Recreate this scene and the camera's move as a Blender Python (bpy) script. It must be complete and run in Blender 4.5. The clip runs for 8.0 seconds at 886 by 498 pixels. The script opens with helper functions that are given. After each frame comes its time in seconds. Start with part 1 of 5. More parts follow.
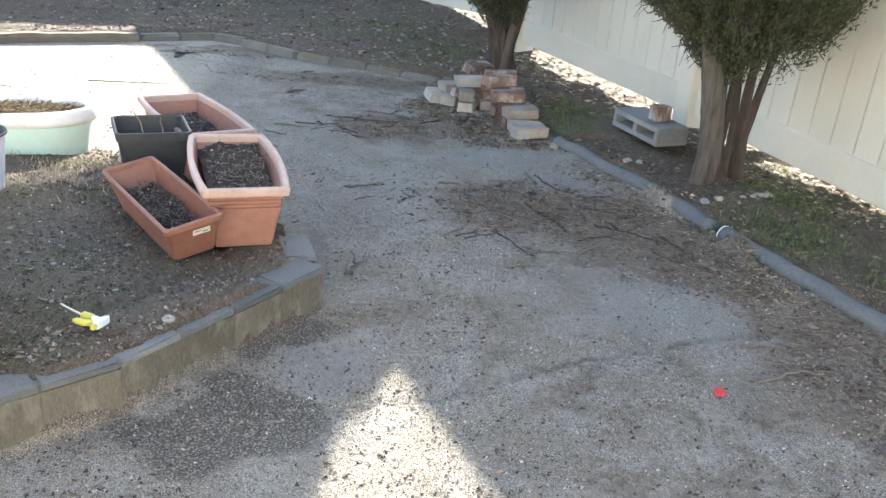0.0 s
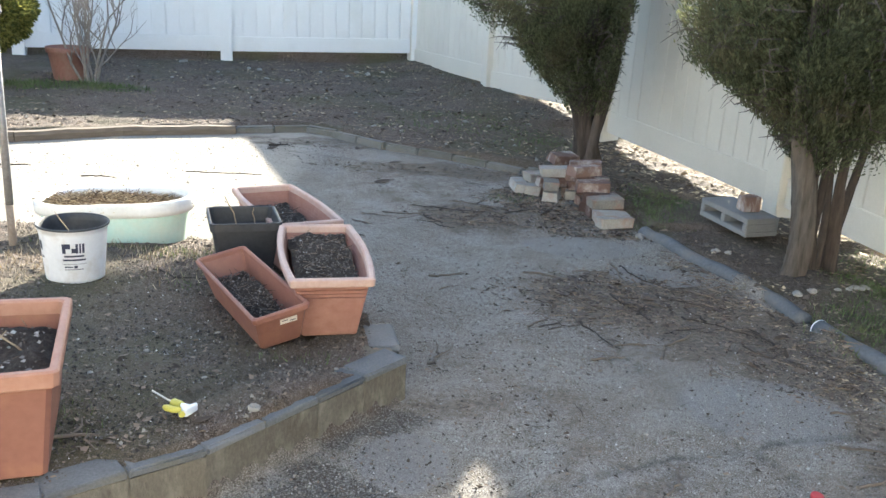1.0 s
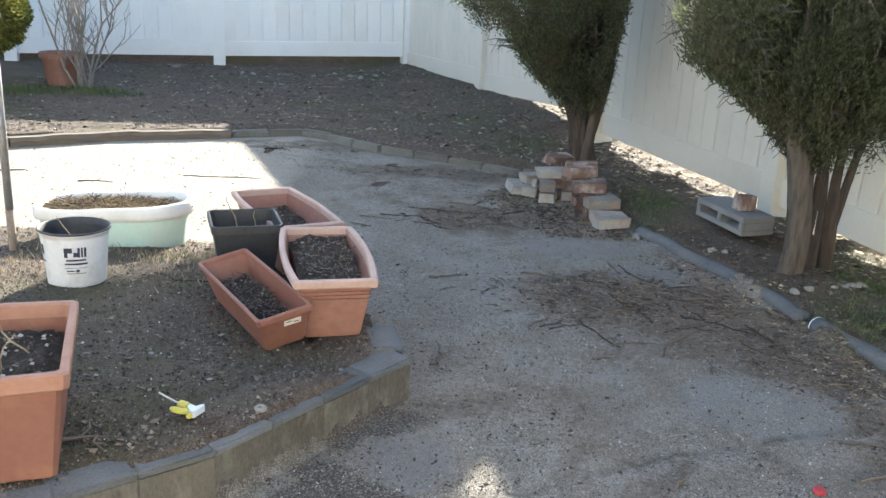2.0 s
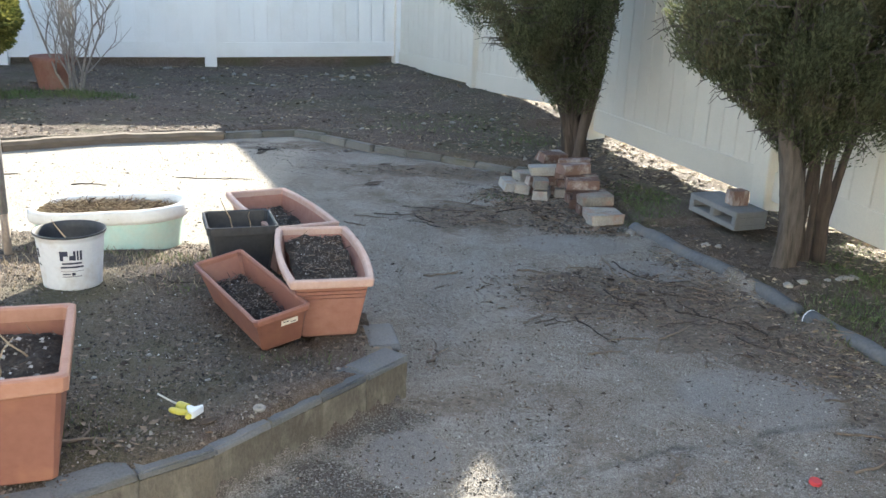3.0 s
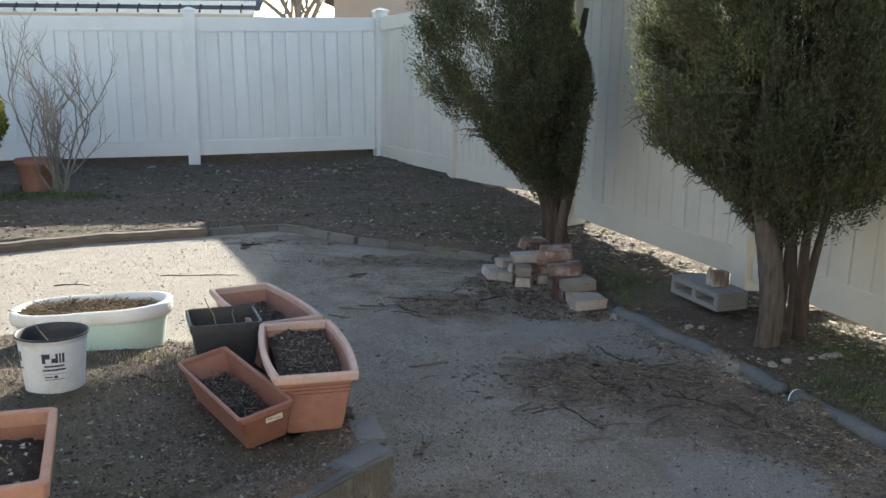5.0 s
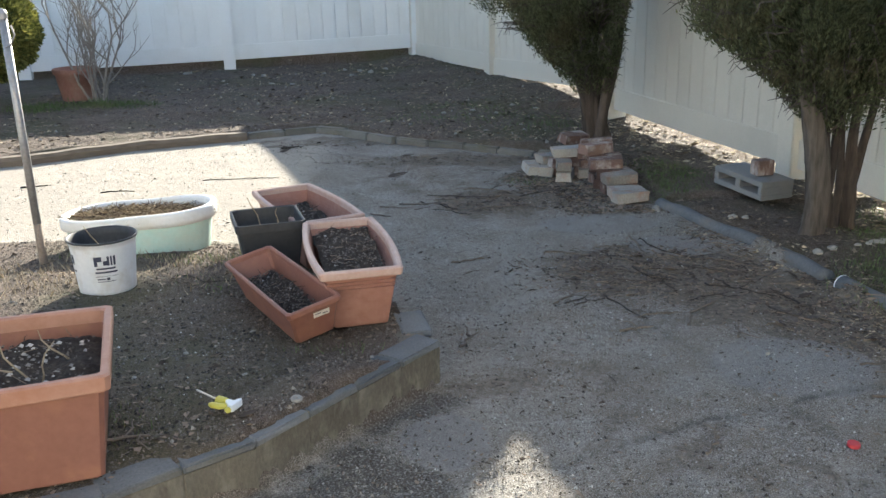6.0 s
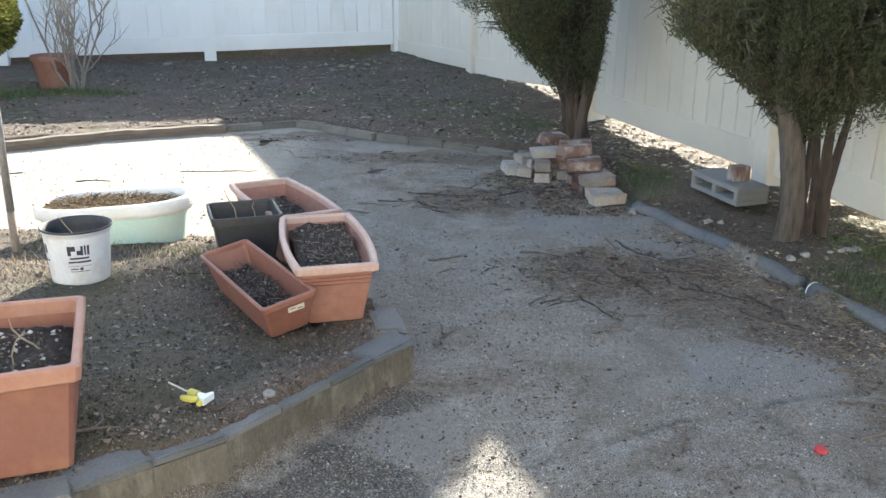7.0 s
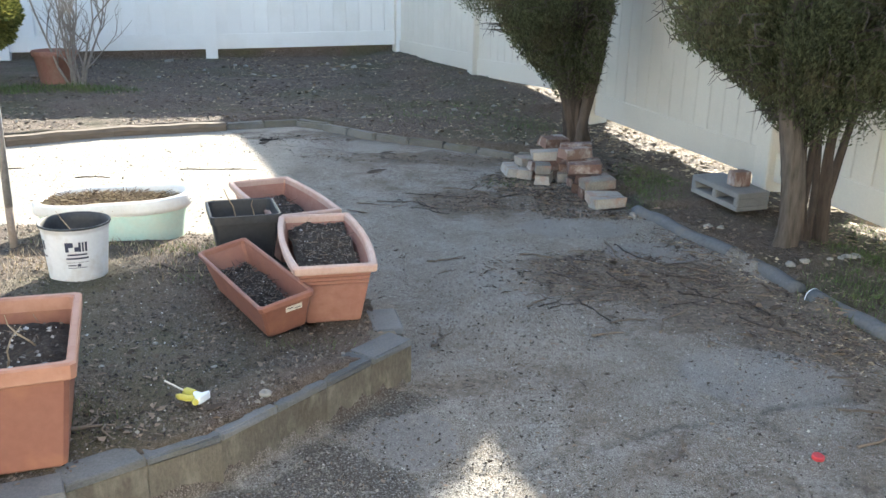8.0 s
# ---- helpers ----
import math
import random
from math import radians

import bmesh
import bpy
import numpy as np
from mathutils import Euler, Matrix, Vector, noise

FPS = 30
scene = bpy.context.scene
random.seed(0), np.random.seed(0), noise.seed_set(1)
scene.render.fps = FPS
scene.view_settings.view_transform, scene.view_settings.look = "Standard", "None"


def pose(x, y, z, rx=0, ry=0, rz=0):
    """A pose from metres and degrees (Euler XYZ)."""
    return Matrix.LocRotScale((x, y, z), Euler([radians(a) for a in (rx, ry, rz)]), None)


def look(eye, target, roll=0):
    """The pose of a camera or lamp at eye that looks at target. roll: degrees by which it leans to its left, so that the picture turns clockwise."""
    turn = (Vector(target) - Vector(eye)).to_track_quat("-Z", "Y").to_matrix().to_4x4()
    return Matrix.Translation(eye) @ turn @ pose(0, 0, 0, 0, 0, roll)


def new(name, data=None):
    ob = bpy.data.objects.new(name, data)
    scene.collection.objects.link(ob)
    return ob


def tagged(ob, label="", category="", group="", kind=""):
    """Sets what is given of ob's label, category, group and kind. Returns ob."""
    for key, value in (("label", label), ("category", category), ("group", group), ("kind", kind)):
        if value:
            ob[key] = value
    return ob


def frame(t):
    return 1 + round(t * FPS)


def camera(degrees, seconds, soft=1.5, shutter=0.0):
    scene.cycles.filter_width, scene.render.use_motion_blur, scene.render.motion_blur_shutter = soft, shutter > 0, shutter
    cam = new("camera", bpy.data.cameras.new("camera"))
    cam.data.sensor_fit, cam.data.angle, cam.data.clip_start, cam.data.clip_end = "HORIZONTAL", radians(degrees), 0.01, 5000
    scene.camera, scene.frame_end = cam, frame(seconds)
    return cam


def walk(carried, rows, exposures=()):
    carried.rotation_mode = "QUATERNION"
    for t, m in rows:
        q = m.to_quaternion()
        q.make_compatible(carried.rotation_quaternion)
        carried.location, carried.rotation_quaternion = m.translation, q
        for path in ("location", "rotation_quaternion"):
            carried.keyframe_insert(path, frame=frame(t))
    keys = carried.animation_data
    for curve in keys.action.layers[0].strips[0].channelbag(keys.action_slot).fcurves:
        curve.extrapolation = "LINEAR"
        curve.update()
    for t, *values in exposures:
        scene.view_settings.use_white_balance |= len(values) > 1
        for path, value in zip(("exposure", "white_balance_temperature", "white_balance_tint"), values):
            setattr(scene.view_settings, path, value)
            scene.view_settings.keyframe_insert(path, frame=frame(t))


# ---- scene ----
cam = camera(51.0, 8.0, soft=1.5)
PATH = [
    (0, (0.084, 0.053, 1.345), (0.201, 1.907, 0.604), 4.6),
    (0.5, (0.102, 0.059, 1.353), (0.067, 1.959, 0.729), 3.9),
    (1, (0.086, 0.052, 1.365), (0.010, 1.965, 0.786), 3.2),
    (1.5, (0.065, 0.040, 1.360), (-0.000, 1.956, 0.789), 3.1),
    (3, (0.047, 0.015, 1.361), (0.002, 1.931, 0.788), 2.2),
    (3.5, (0.059, 0.012, 1.389), (0.058, 1.951, 0.897), 2.4),
    (4, (0.058, 0.008, 1.392), (0.102, 1.972, 1.016), 2.5),
    (4.2, (0.061, 0.004, 1.396), (0.112, 1.975, 1.060), 2.4),
    (4.5, (0.061, 0.001, 1.393), (0.103, 1.975, 1.075), 2.0),
    (4.8, (0.060, -0.002, 1.383), (0.068, 1.966, 1.031), 1.2),
    (5.1, (0.060, -0.006, 1.373), (0.025, 1.951, 0.963), 0.3),
    (5.3, (0.062, -0.010, 1.369), (-0.008, 1.934, 0.906), -0.5),
    (5.5, (0.072, -0.023, 1.364), (-0.034, 1.906, 0.845), -1.4),
    (6, (0.054, -0.014, 1.351), (-0.051, 1.894, 0.758), -1.5),
    (6.5, (0.064, -0.014, 1.350), (-0.004, 1.891, 0.747), -0.3),
    (7, (0.058, -0.017, 1.353), (0.001, 1.891, 0.755), 0.3),
    (7.5, (0.059, -0.016, 1.355), (0.002, 1.894, 0.763), 0.7),
    (8, (0.058, -0.007, 1.352), (0.003, 1.901, 0.756), 1.1),
]
EXPOSURE = [(0.0, 2.7, 6600, 6), (0.5, 2.35, 6600, 6), (1.0, 2.5, 6600, 6), (1.5, 2.3, 6600, 6), (3.0, 2.3, 6600, 6), (3.5, 2.7, 6600, 6), (4.0, 2.35, 6600, 6), (4.4, 1.85, 6600, 6),
            (5.2, 1.5, 6600, 6), (5.5, 1.6, 6600, 6), (6.0, 1.9, 6600, 6), (6.5, 2.45, 6600, 6), (7.0, 2.35, 6600, 6), (8.0, 2.4, 6600, 6)]
walk(cam, [(t, look(eye, target, roll)) for t, eye, target, roll in PATH], EXPOSURE)

# ---- light: low sun ahead, above the fence and between the evergreens ----
SUN_AZ, SUN_EL = 11.3, 21.6
world = bpy.data.worlds.new("sky")
scene.world = world
world.use_nodes = True
sky = world.node_tree.nodes.new("ShaderNodeTexSky")
sky.sky_type, sky.sun_disc = "NISHITA", False
sky.sun_elevation, sky.sun_rotation = radians(SUN_EL), radians(SUN_AZ)
sky.air_density, sky.dust_density, sky.ozone_density = 1.0, 1.2, 1.0
back = world.node_tree.nodes["Background"]
world.node_tree.links.new(sky.outputs[0], back.inputs[0])
back.inputs[1].default_value = 0.11
sun = new("sun", bpy.data.lights.new("sun", "SUN"))
sun.data.energy, sun.data.angle, sun.data.color = 5.0, radians(0.55), (1.0, 0.93, 0.82)
SUN_DIR = Vector((math.sin(radians(SUN_AZ)) * math.cos(radians(SUN_EL)), math.cos(radians(SUN_AZ)) * math.cos(radians(SUN_EL)), math.sin(radians(SUN_EL))))
sun.matrix_world = look(SUN_DIR * 40, (0, 0, 0))

RNG = random.Random(11)
NRNG = np.random.default_rng(5)


# ---- materials ----
def material(name, dark, light, rough=0.8, grain=60.0, blotch=4.0, bump=0.3, stain=None, stain_size=2.0, stain_amount=0.5,
             metal=0.0, per_object=0.0, per_island=0.0, coords="Object", spec=0.4, through_light=0.0, stretch=(1, 1, 1)):
    """Two tones mixed by coarse and fine noise, an optional stain colour in patches, fine relief."""
    m = bpy.data.materials.new(name)
    m.use_nodes = True
    nt = m.node_tree
    n, l = nt.nodes, nt.links
    b = n["Principled BSDF"]
    tc = n.new("ShaderNodeTexCoord")
    mp = n.new("ShaderNodeMapping")
    mp.inputs["Scale"].default_value = stretch
    l.new(tc.outputs[coords], mp.inputs[0])
    vec = mp.outputs[0]
    if per_object:
        own = n.new("ShaderNodeObjectInfo")
        far = n.new("ShaderNodeVectorMath")
        far.operation = "MULTIPLY_ADD"
        l.new(own.outputs["Random"], far.inputs[0])
        far.inputs[1].default_value = (31.0, 17.0, 23.0)
        l.new(vec, far.inputs[2])
        vec = far.outputs[0]

    def noisy(scale, detail=4.0, rough_n=0.6):
        t = n.new("ShaderNodeTexNoise")
        t.inputs["Scale"].default_value, t.inputs["Detail"].default_value, t.inputs["Roughness"].default_value = scale, detail, rough_n
        l.new(vec, t.inputs["Vector"])
        return t.outputs["Fac"]

    def mathn(op, a, c):
        k = n.new("ShaderNodeMath")
        k.operation = op
        for i, v in enumerate((a, c)):
            if isinstance(v, (int, float)):
                k.inputs[i].default_value = v
            else:
                l.new(v, k.inputs[i])
        return k.outputs[0]

    fine, coarse = noisy(grain, 5.0), noisy(blotch, 4.0)
    f = mathn("ADD", mathn("MULTIPLY", fine, 0.55), mathn("MULTIPLY", coarse, 0.45))
    if per_object:
        oi = n.new("ShaderNodeObjectInfo")
        f = mathn("ADD", f, mathn("MULTIPLY", mathn("SUBTRACT", oi.outputs["Random"], 0.5), per_object))
    if per_island:
        gi = n.new("ShaderNodeNewGeometry")
        f = mathn("ADD", f, mathn("MULTIPLY", mathn("SUBTRACT", gi.outputs["Random Per Island"], 0.5), per_island))
    r = n.new("ShaderNodeValToRGB")
    r.color_ramp.elements[0].position, r.color_ramp.elements[1].position = 0.3, 0.7
    r.color_ramp.elements[0].color, r.color_ramp.elements[1].color = (*dark, 1), (*light, 1)
    l.new(f, r.inputs[0])
    col = r.outputs[0]
    if stain:
        s = n.new("ShaderNodeValToRGB")
        s.color_ramp.elements[0].position, s.color_ramp.elements[1].position = 0.5, 0.68
        s.color_ramp.elements[0].color, s.color_ramp.elements[1].color = (0, 0, 0, 1), (stain_amount,) * 3 + (1,)
        l.new(noisy(stain_size, 6.0, 0.65), s.inputs[0])
        mx = n.new("ShaderNodeMixRGB")
        l.new(s.outputs[0], mx.inputs[0])
        l.new(col, mx.inputs[1])
        mx.inputs[2].default_value = (*stain, 1)
        col = mx.outputs[0]
    l.new(col, b.inputs["Base Color"])
    b.inputs["Roughness"].default_value = rough
    b.inputs["Metallic"].default_value = metal
    b.inputs["Specular IOR Level"].default_value = spec
    if bump:
        bp = n.new("ShaderNodeBump")
        bp.inputs["Strength"].default_value = bump
        bp.inputs["Distance"].default_value = 0.01
        l.new(fine, bp.inputs["Height"])
        l.new(bp.outputs[0], b.inputs["Normal"])
    if through_light:
        tr = n.new("ShaderNodeBsdfTranslucent")
        l.new(col, tr.inputs[0])
        ms = n.new("ShaderNodeMixShader")
        ms.inputs[0].default_value = through_light
        l.new(b.outputs[0], ms.inputs[1])
        l.new(tr.outputs[0], ms.inputs[2])
        l.new(ms.outputs[0], n["Material Output"].inputs[0])
    return m


M = {
    "vinyl": material("white_vinyl", (0.70, 0.71, 0.72), (0.80, 0.81, 0.82), 0.38, 90, 1.2, 0.03, (0.55, 0.54, 0.50), 1.1, 0.3, per_object=0.12),
    "vinyl_tan": material("almond_vinyl", (0.62, 0.58, 0.51), (0.72, 0.68, 0.60), 0.42, 90, 1.2, 0.04, (0.5, 0.46, 0.39), 1.0, 0.35, per_object=0.12),
    "terracotta": material("terracotta_plastic", (0.213, 0.092, 0.067), (0.262, 0.121, 0.092), 0.55, 45, 5, 0.06, (0.38, 0.18, 0.11), 7, 0.4),
    "rim_orange": material("pale_orange_rim", (0.335, 0.17, 0.12), (0.42, 0.235, 0.175), 0.6, 45, 6, 0.06, (0.3, 0.12, 0.07), 8, 0.5),
    "terracotta_pale": material("faded_terracotta_plastic", (0.29, 0.135, 0.10), (0.36, 0.185, 0.145), 0.6, 45, 6, 0.08, (0.5, 0.31, 0.24), 9, 0.3),
    "rim_pale": material("sun_bleached_rim", (0.42, 0.28, 0.235), (0.54, 0.395, 0.345), 0.65, 60, 8, 0.1, (0.42, 0.21, 0.15), 9, 0.4),
    "terracotta_far": material("weathered_clay", (0.235, 0.11, 0.085), (0.33, 0.175, 0.14), 0.8, 40, 6, 0.15, (0.3, 0.22, 0.17), 6, 0.5),
    "black_plastic": material("black_nursery_plastic", (0.028, 0.031, 0.036), (0.055, 0.058, 0.064), 0.5, 60, 6, 0.05, (0.09, 0.08, 0.07), 8, 0.3),
    "white_plastic": material("white_pot_plastic", (0.62, 0.64, 0.68), (0.74, 0.76, 0.79), 0.45, 60, 5, 0.04, (0.42, 0.36, 0.29), 9, 0.45),
    "tub_white": material("white_tub_plastic", (0.70, 0.70, 0.68), (0.80, 0.80, 0.78), 0.45, 60, 4, 0.04, (0.55, 0.5, 0.42), 6, 0.4),
    "tub_mint": material("mint_tub_plastic", (0.43, 0.63, 0.55), (0.56, 0.74, 0.67), 0.5, 60, 4, 0.04, (0.6, 0.62, 0.52), 6, 0.5),
    "ink": material("dark_print", (0.03, 0.035, 0.06), (0.05, 0.055, 0.09), 0.6, 60, 6, 0.0),
    "label": material("white_paper_label", (0.62, 0.58, 0.52), (0.78, 0.75, 0.7), 0.7, 80, 20, 0.0),
    "potting": material("potting_soil", (0.012, 0.009, 0.007), (0.075, 0.055, 0.042), 0.95, 130, 14, 1.0, (0.12, 0.1, 0.085), 60, 0.6),
    "clod": material("soil_clods_and_perlite", (0.05, 0.043, 0.038), (0.19, 0.165, 0.145), 0.95, 60, 9, 0.4, per_island=0.9),
    "perlite": material("pale_flakes", (0.22, 0.205, 0.19), (0.55, 0.53, 0.50), 0.9, 60, 9, 0.2, per_island=0.5),
    "kerb_cap": material("blue_grey_paver", (0.10, 0.107, 0.115), (0.20, 0.207, 0.215), 0.85, 140, 9, 0.5, (0.17, 0.16, 0.12), 7, 0.5, per_object=0.3),
    "kerb_face": material("tan_kerb_brick", (0.085, 0.076, 0.060), (0.172, 0.155, 0.127), 0.9, 110, 5, 0.7, (0.27, 0.25, 0.21), 16, 0.6, per_object=0.05, stretch=(1, 1, 0.5)),
    "mortar": material("kerb_mortar", (0.11, 0.098, 0.078), (0.20, 0.18, 0.145), 0.95, 120, 9, 0.6),
    "brick_red": material("red_brick", (0.12, 0.075, 0.062), (0.225, 0.145, 0.12), 0.9, 110, 9, 0.6, (0.50, 0.47, 0.44), 9, 0.85, per_object=0.5),
    "brick_pale": material("mortar_crusted_brick", (0.21, 0.195, 0.175), (0.42, 0.395, 0.36), 0.95, 110, 11, 0.7, (0.33, 0.17, 0.12), 10, 0.6, per_object=0.4),
    "block": material("grey_concrete_block", (0.17, 0.175, 0.18), (0.33, 0.33, 0.335), 0.95, 160, 8, 0.8, (0.2, 0.19, 0.17), 8, 0.4),
    "pipe": material("grey_pipe", (0.075, 0.08, 0.088), (0.155, 0.16, 0.168), 0.7, 70, 6, 0.2, (0.17, 0.14, 0.11), 6, 0.5),
    "edging": material("weathered_edging", (0.11, 0.105, 0.095), (0.22, 0.21, 0.19), 0.95, 120, 6, 0.5, (0.13, 0.12, 0.07), 5, 0.5, per_object=0.3),
    "timber": material("weathered_timber", (0.10, 0.078, 0.06), (0.21, 0.168, 0.13), 0.9, 40, 5, 0.5, (0.1, 0.07, 0.05), 3, 0.5, stretch=(0.2, 1, 1)),
    "bark_pale": material("pale_stringy_bark", (0.04, 0.033, 0.028), (0.16, 0.135, 0.115), 0.95, 60, 8, 1.0, (0.12, 0.09, 0.07), 6, 0.5, stretch=(1, 1, 0.15)),
    "bark": material("stringy_brown_bark", (0.025, 0.019, 0.016), (0.11, 0.085, 0.07), 0.95, 60, 8, 1.0, (0.2, 0.16, 0.13), 6, 0.4, stretch=(1, 1, 0.15)),
    "grey_bark": material("grey_twig_bark", (0.15, 0.128, 0.11), (0.34, 0.30, 0.265), 0.9, 60, 8, 0.5),
    "twig": material("dry_twig_bark", (0.045, 0.036, 0.03), (0.17, 0.135, 0.11), 0.9, 60, 8, 0.5, per_object=0.9),
    "evergreen": material("evergreen_scale_leaves", (0.062, 0.072, 0.037), (0.15, 0.162, 0.085), 0.75, 20, 1.6, 0.0, (0.16, 0.125, 0.07), 2.6, 0.7, per_island=0.8, through_light=0.5),
    "bush": material("yellow_green_bush_leaves", (0.095, 0.11, 0.025), (0.30, 0.29, 0.08), 0.75, 20, 2, 0.0, per_island=0.8, through_light=0.3),
    "grass": material("short_grass", (0.06, 0.09, 0.03), (0.15, 0.20, 0.08), 0.8, 20, 3, 0.0, (0.22, 0.18, 0.09), 1.5, 0.5, per_island=0.7, through_light=0.3),
    "straw": material("dry_straw", (0.19, 0.14, 0.09), (0.50, 0.41, 0.28), 0.85, 30, 6, 0.0, per_island=0.9),
    "litter": material("brown_leaf_litter", (0.06, 0.044, 0.033), (0.25, 0.19, 0.145), 0.9, 30, 6, 0.2, per_island=1.0),
    "pebble": material("pale_pebbles", (0.11, 0.10, 0.088), (0.29, 0.272, 0.245), 0.9, 60, 10, 0.3, per_island=0.9, per_object=0.8),
    "galvanised": material("dull_galvanised_steel", (0.23, 0.23, 0.235), (0.42, 0.42, 0.43), 0.5, 60, 7, 0.15, (0.30, 0.17, 0.09), 4, 0.35, metal=0.6),
    "rust": material("rusty_steel", (0.19, 0.14, 0.10), (0.31, 0.25, 0.20), 0.85, 70, 9, 0.4),
    "aluminium": material("dull_aluminium", (0.52, 0.53, 0.54), (0.66, 0.67, 0.68), 0.5, 60, 6, 0.05, metal=0.15),
    "dark": material("dark_plastic_and_hollow_shade", (0.02, 0.02, 0.022), (0.05, 0.05, 0.055), 0.6, 60, 6, 0.0),
    "yellow": material("yellow_plastic", (0.50, 0.46, 0.08), (0.62, 0.58, 0.14), 0.45, 60, 6, 0.03, (0.45, 0.38, 0.1), 40, 0.4),
    "sprayer_white": material("white_sprayer_plastic", (0.66, 0.70, 0.76), (0.80, 0.83, 0.86), 0.45, 60, 6, 0.03),
    "clear_tube": material("milky_tube", (0.55, 0.53, 0.47), (0.68, 0.65, 0.58), 0.4, 60, 6, 0.0),
    "red": material("red_plastic_cap", (0.42, 0.04, 0.05), (0.5, 0.07, 0.075), 0.45, 60, 6, 0.03),
    "shingle": material("dark_roof_shingles", (0.10, 0.10, 0.105), (0.2, 0.2, 0.205), 0.95, 80, 6, 0.6, per_object=0.6),
    "stucco": material("pinkish_stucco", (0.46, 0.36, 0.30), (0.58, 0.47, 0.40), 0.9, 90, 3, 0.4, (0.42, 0.33, 0.28), 1.5, 0.4),
    "siding": material("cream_siding", (0.55, 0.52, 0.46), (0.66, 0.63, 0.56), 0.6, 60, 2, 0.05, (0.45, 0.42, 0.36), 1.2, 0.3),
    "white_paint": material("white_trim_paint", (0.68, 0.68, 0.66), (0.8, 0.8, 0.78), 0.5, 60, 4, 0.05),
}


def ground_material():
    """Worn concrete and packed grit on the path, brown soil in the beds; blended by the sheet's own region attributes."""
    m = bpy.data.materials.new("yard_ground")
    m.use_nodes = True
    nt = m.node_tree
    n, l = nt.nodes, nt.links
    b = n["Principled BSDF"]
    tc = n.new("ShaderNodeTexCoord")

    def tex(scale, detail=5.0, rough_n=0.6):
        t = n.new("ShaderNodeTexNoise")
        t.inputs["Scale"].default_value, t.inputs["Detail"].default_value, t.inputs["Roughness"].default_value = scale, detail, rough_n
        l.new(tc.outputs["Object"], t.inputs["Vector"])
        return t.outputs["Fac"]

    def ramp(src, stops):
        r = n.new("ShaderNodeValToRGB")
        e = r.color_ramp.elements
        while len(e) < len(stops):
            e.new(0.5)
        for k, (p, c) in enumerate(stops):
            e[k].position, e[k].color = p, (*c, 1)
        l.new(src, r.inputs[0])
        return r.outputs[0]

    def mix(fac, a, c, kind="MIX"):
        x = n.new("ShaderNodeMixRGB")
        x.blend_type = kind
        for i, v in enumerate((fac, a, c)):
            if isinstance(v, (int, float)):
                x.inputs[i].default_value = v
            elif isinstance(v, tuple):
                x.inputs[i].default_value = (*v, 1)
            else:
                l.new(v, x.inputs[i])
        return x.outputs[0]

    def attr(name):
        a = n.new("ShaderNodeAttribute")
        a.attribute_name = name
        return a.outputs["Fac"]

    def mathn(op, a, c):
        k = n.new("ShaderNodeMath")
        k.operation, k.use_clamp = op, True
        for i, v in enumerate((a, c)):
            if isinstance(v, (int, float)):
                k.inputs[i].default_value = v
            else:
                l.new(v, k.inputs[i])
        return k.outputs[0]

    big, mid, fine, grit, torn = tex(1.1, 5), tex(7, 6, 0.65), tex(45, 5, 0.7), tex(150, 3, 0.7), tex(5.5, 9, 0.78)
    tone = tex(2.3, 8, 0.72)
    concrete = ramp(tone, [(0.34, (0.18, 0.152, 0.122)), (0.45, (0.265, 0.25, 0.222)), (0.56, (0.345, 0.338, 0.32)), (0.7, (0.43, 0.428, 0.41))])
    concrete = mix(0.62, concrete, ramp(fine, [(0.3, (0.10, 0.092, 0.08)), (0.5, (0.25, 0.245, 0.225)), (0.7, (0.46, 0.45, 0.425))]))
    concrete = mix(ramp(grit, [(0.6, (0, 0, 0)), (0.72, (0.55, 0.55, 0.55))]), concrete, (0.48, 0.46, 0.43))
    concrete = mix(ramp(grit, [(0.28, (0.6, 0.6, 0.6)), (0.38, (0, 0, 0))]), concrete, (0.07, 0.06, 0.05))
    speck, hue = tex(330, 2, 0.6), tex(3.6, 7, 0.7)
    concrete = mix(ramp(hue, [(0.42, (0.95, 0.95, 0.95)), (0.6, (0.2, 0.2, 0.2))]), concrete, mix(0.6, concrete, (0.15, 0.122, 0.088)))
    concrete = mix(ramp(hue, [(0.58, (0, 0, 0)), (0.7, (0.5, 0.5, 0.5))]), concrete, mix(0.5, concrete, (0.16, 0.17, 0.12)))
    concrete = mix(ramp(speck, [(0.55, (0, 0, 0)), (0.63, (0.8, 0.8, 0.8))]), concrete, (0.56, 0.545, 0.52))
    concrete = mix(ramp(speck, [(0.36, (0.75, 0.75, 0.75)), (0.45, (0, 0, 0))]), concrete, (0.055, 0.048, 0.04))
    concrete = mix(1.0, concrete, (1.0, 0.965, 0.94), "MULTIPLY")
    soil = ramp(mid, [(0.3, (0.055, 0.041, 0.03)), (0.55, (0.105, 0.08, 0.06)), (0.75, (0.17, 0.135, 0.105))])
    soil = mix(0.62, soil, ramp(fine, [(0.32, (0.018, 0.013, 0.01)), (0.5, (0.105, 0.082, 0.064)), (0.68, (0.25, 0.205, 0.165))]))
    soil = mix(ramp(speck, [(0.54, (0, 0, 0)), (0.62, (0.8, 0.8, 0.8))]), soil, (0.33, 0.29, 0.25))
    soil = mix(ramp(speck, [(0.34, (0.7, 0.7, 0.7)), (0.45, (0, 0, 0))]), soil, (0.022, 0.016, 0.012))
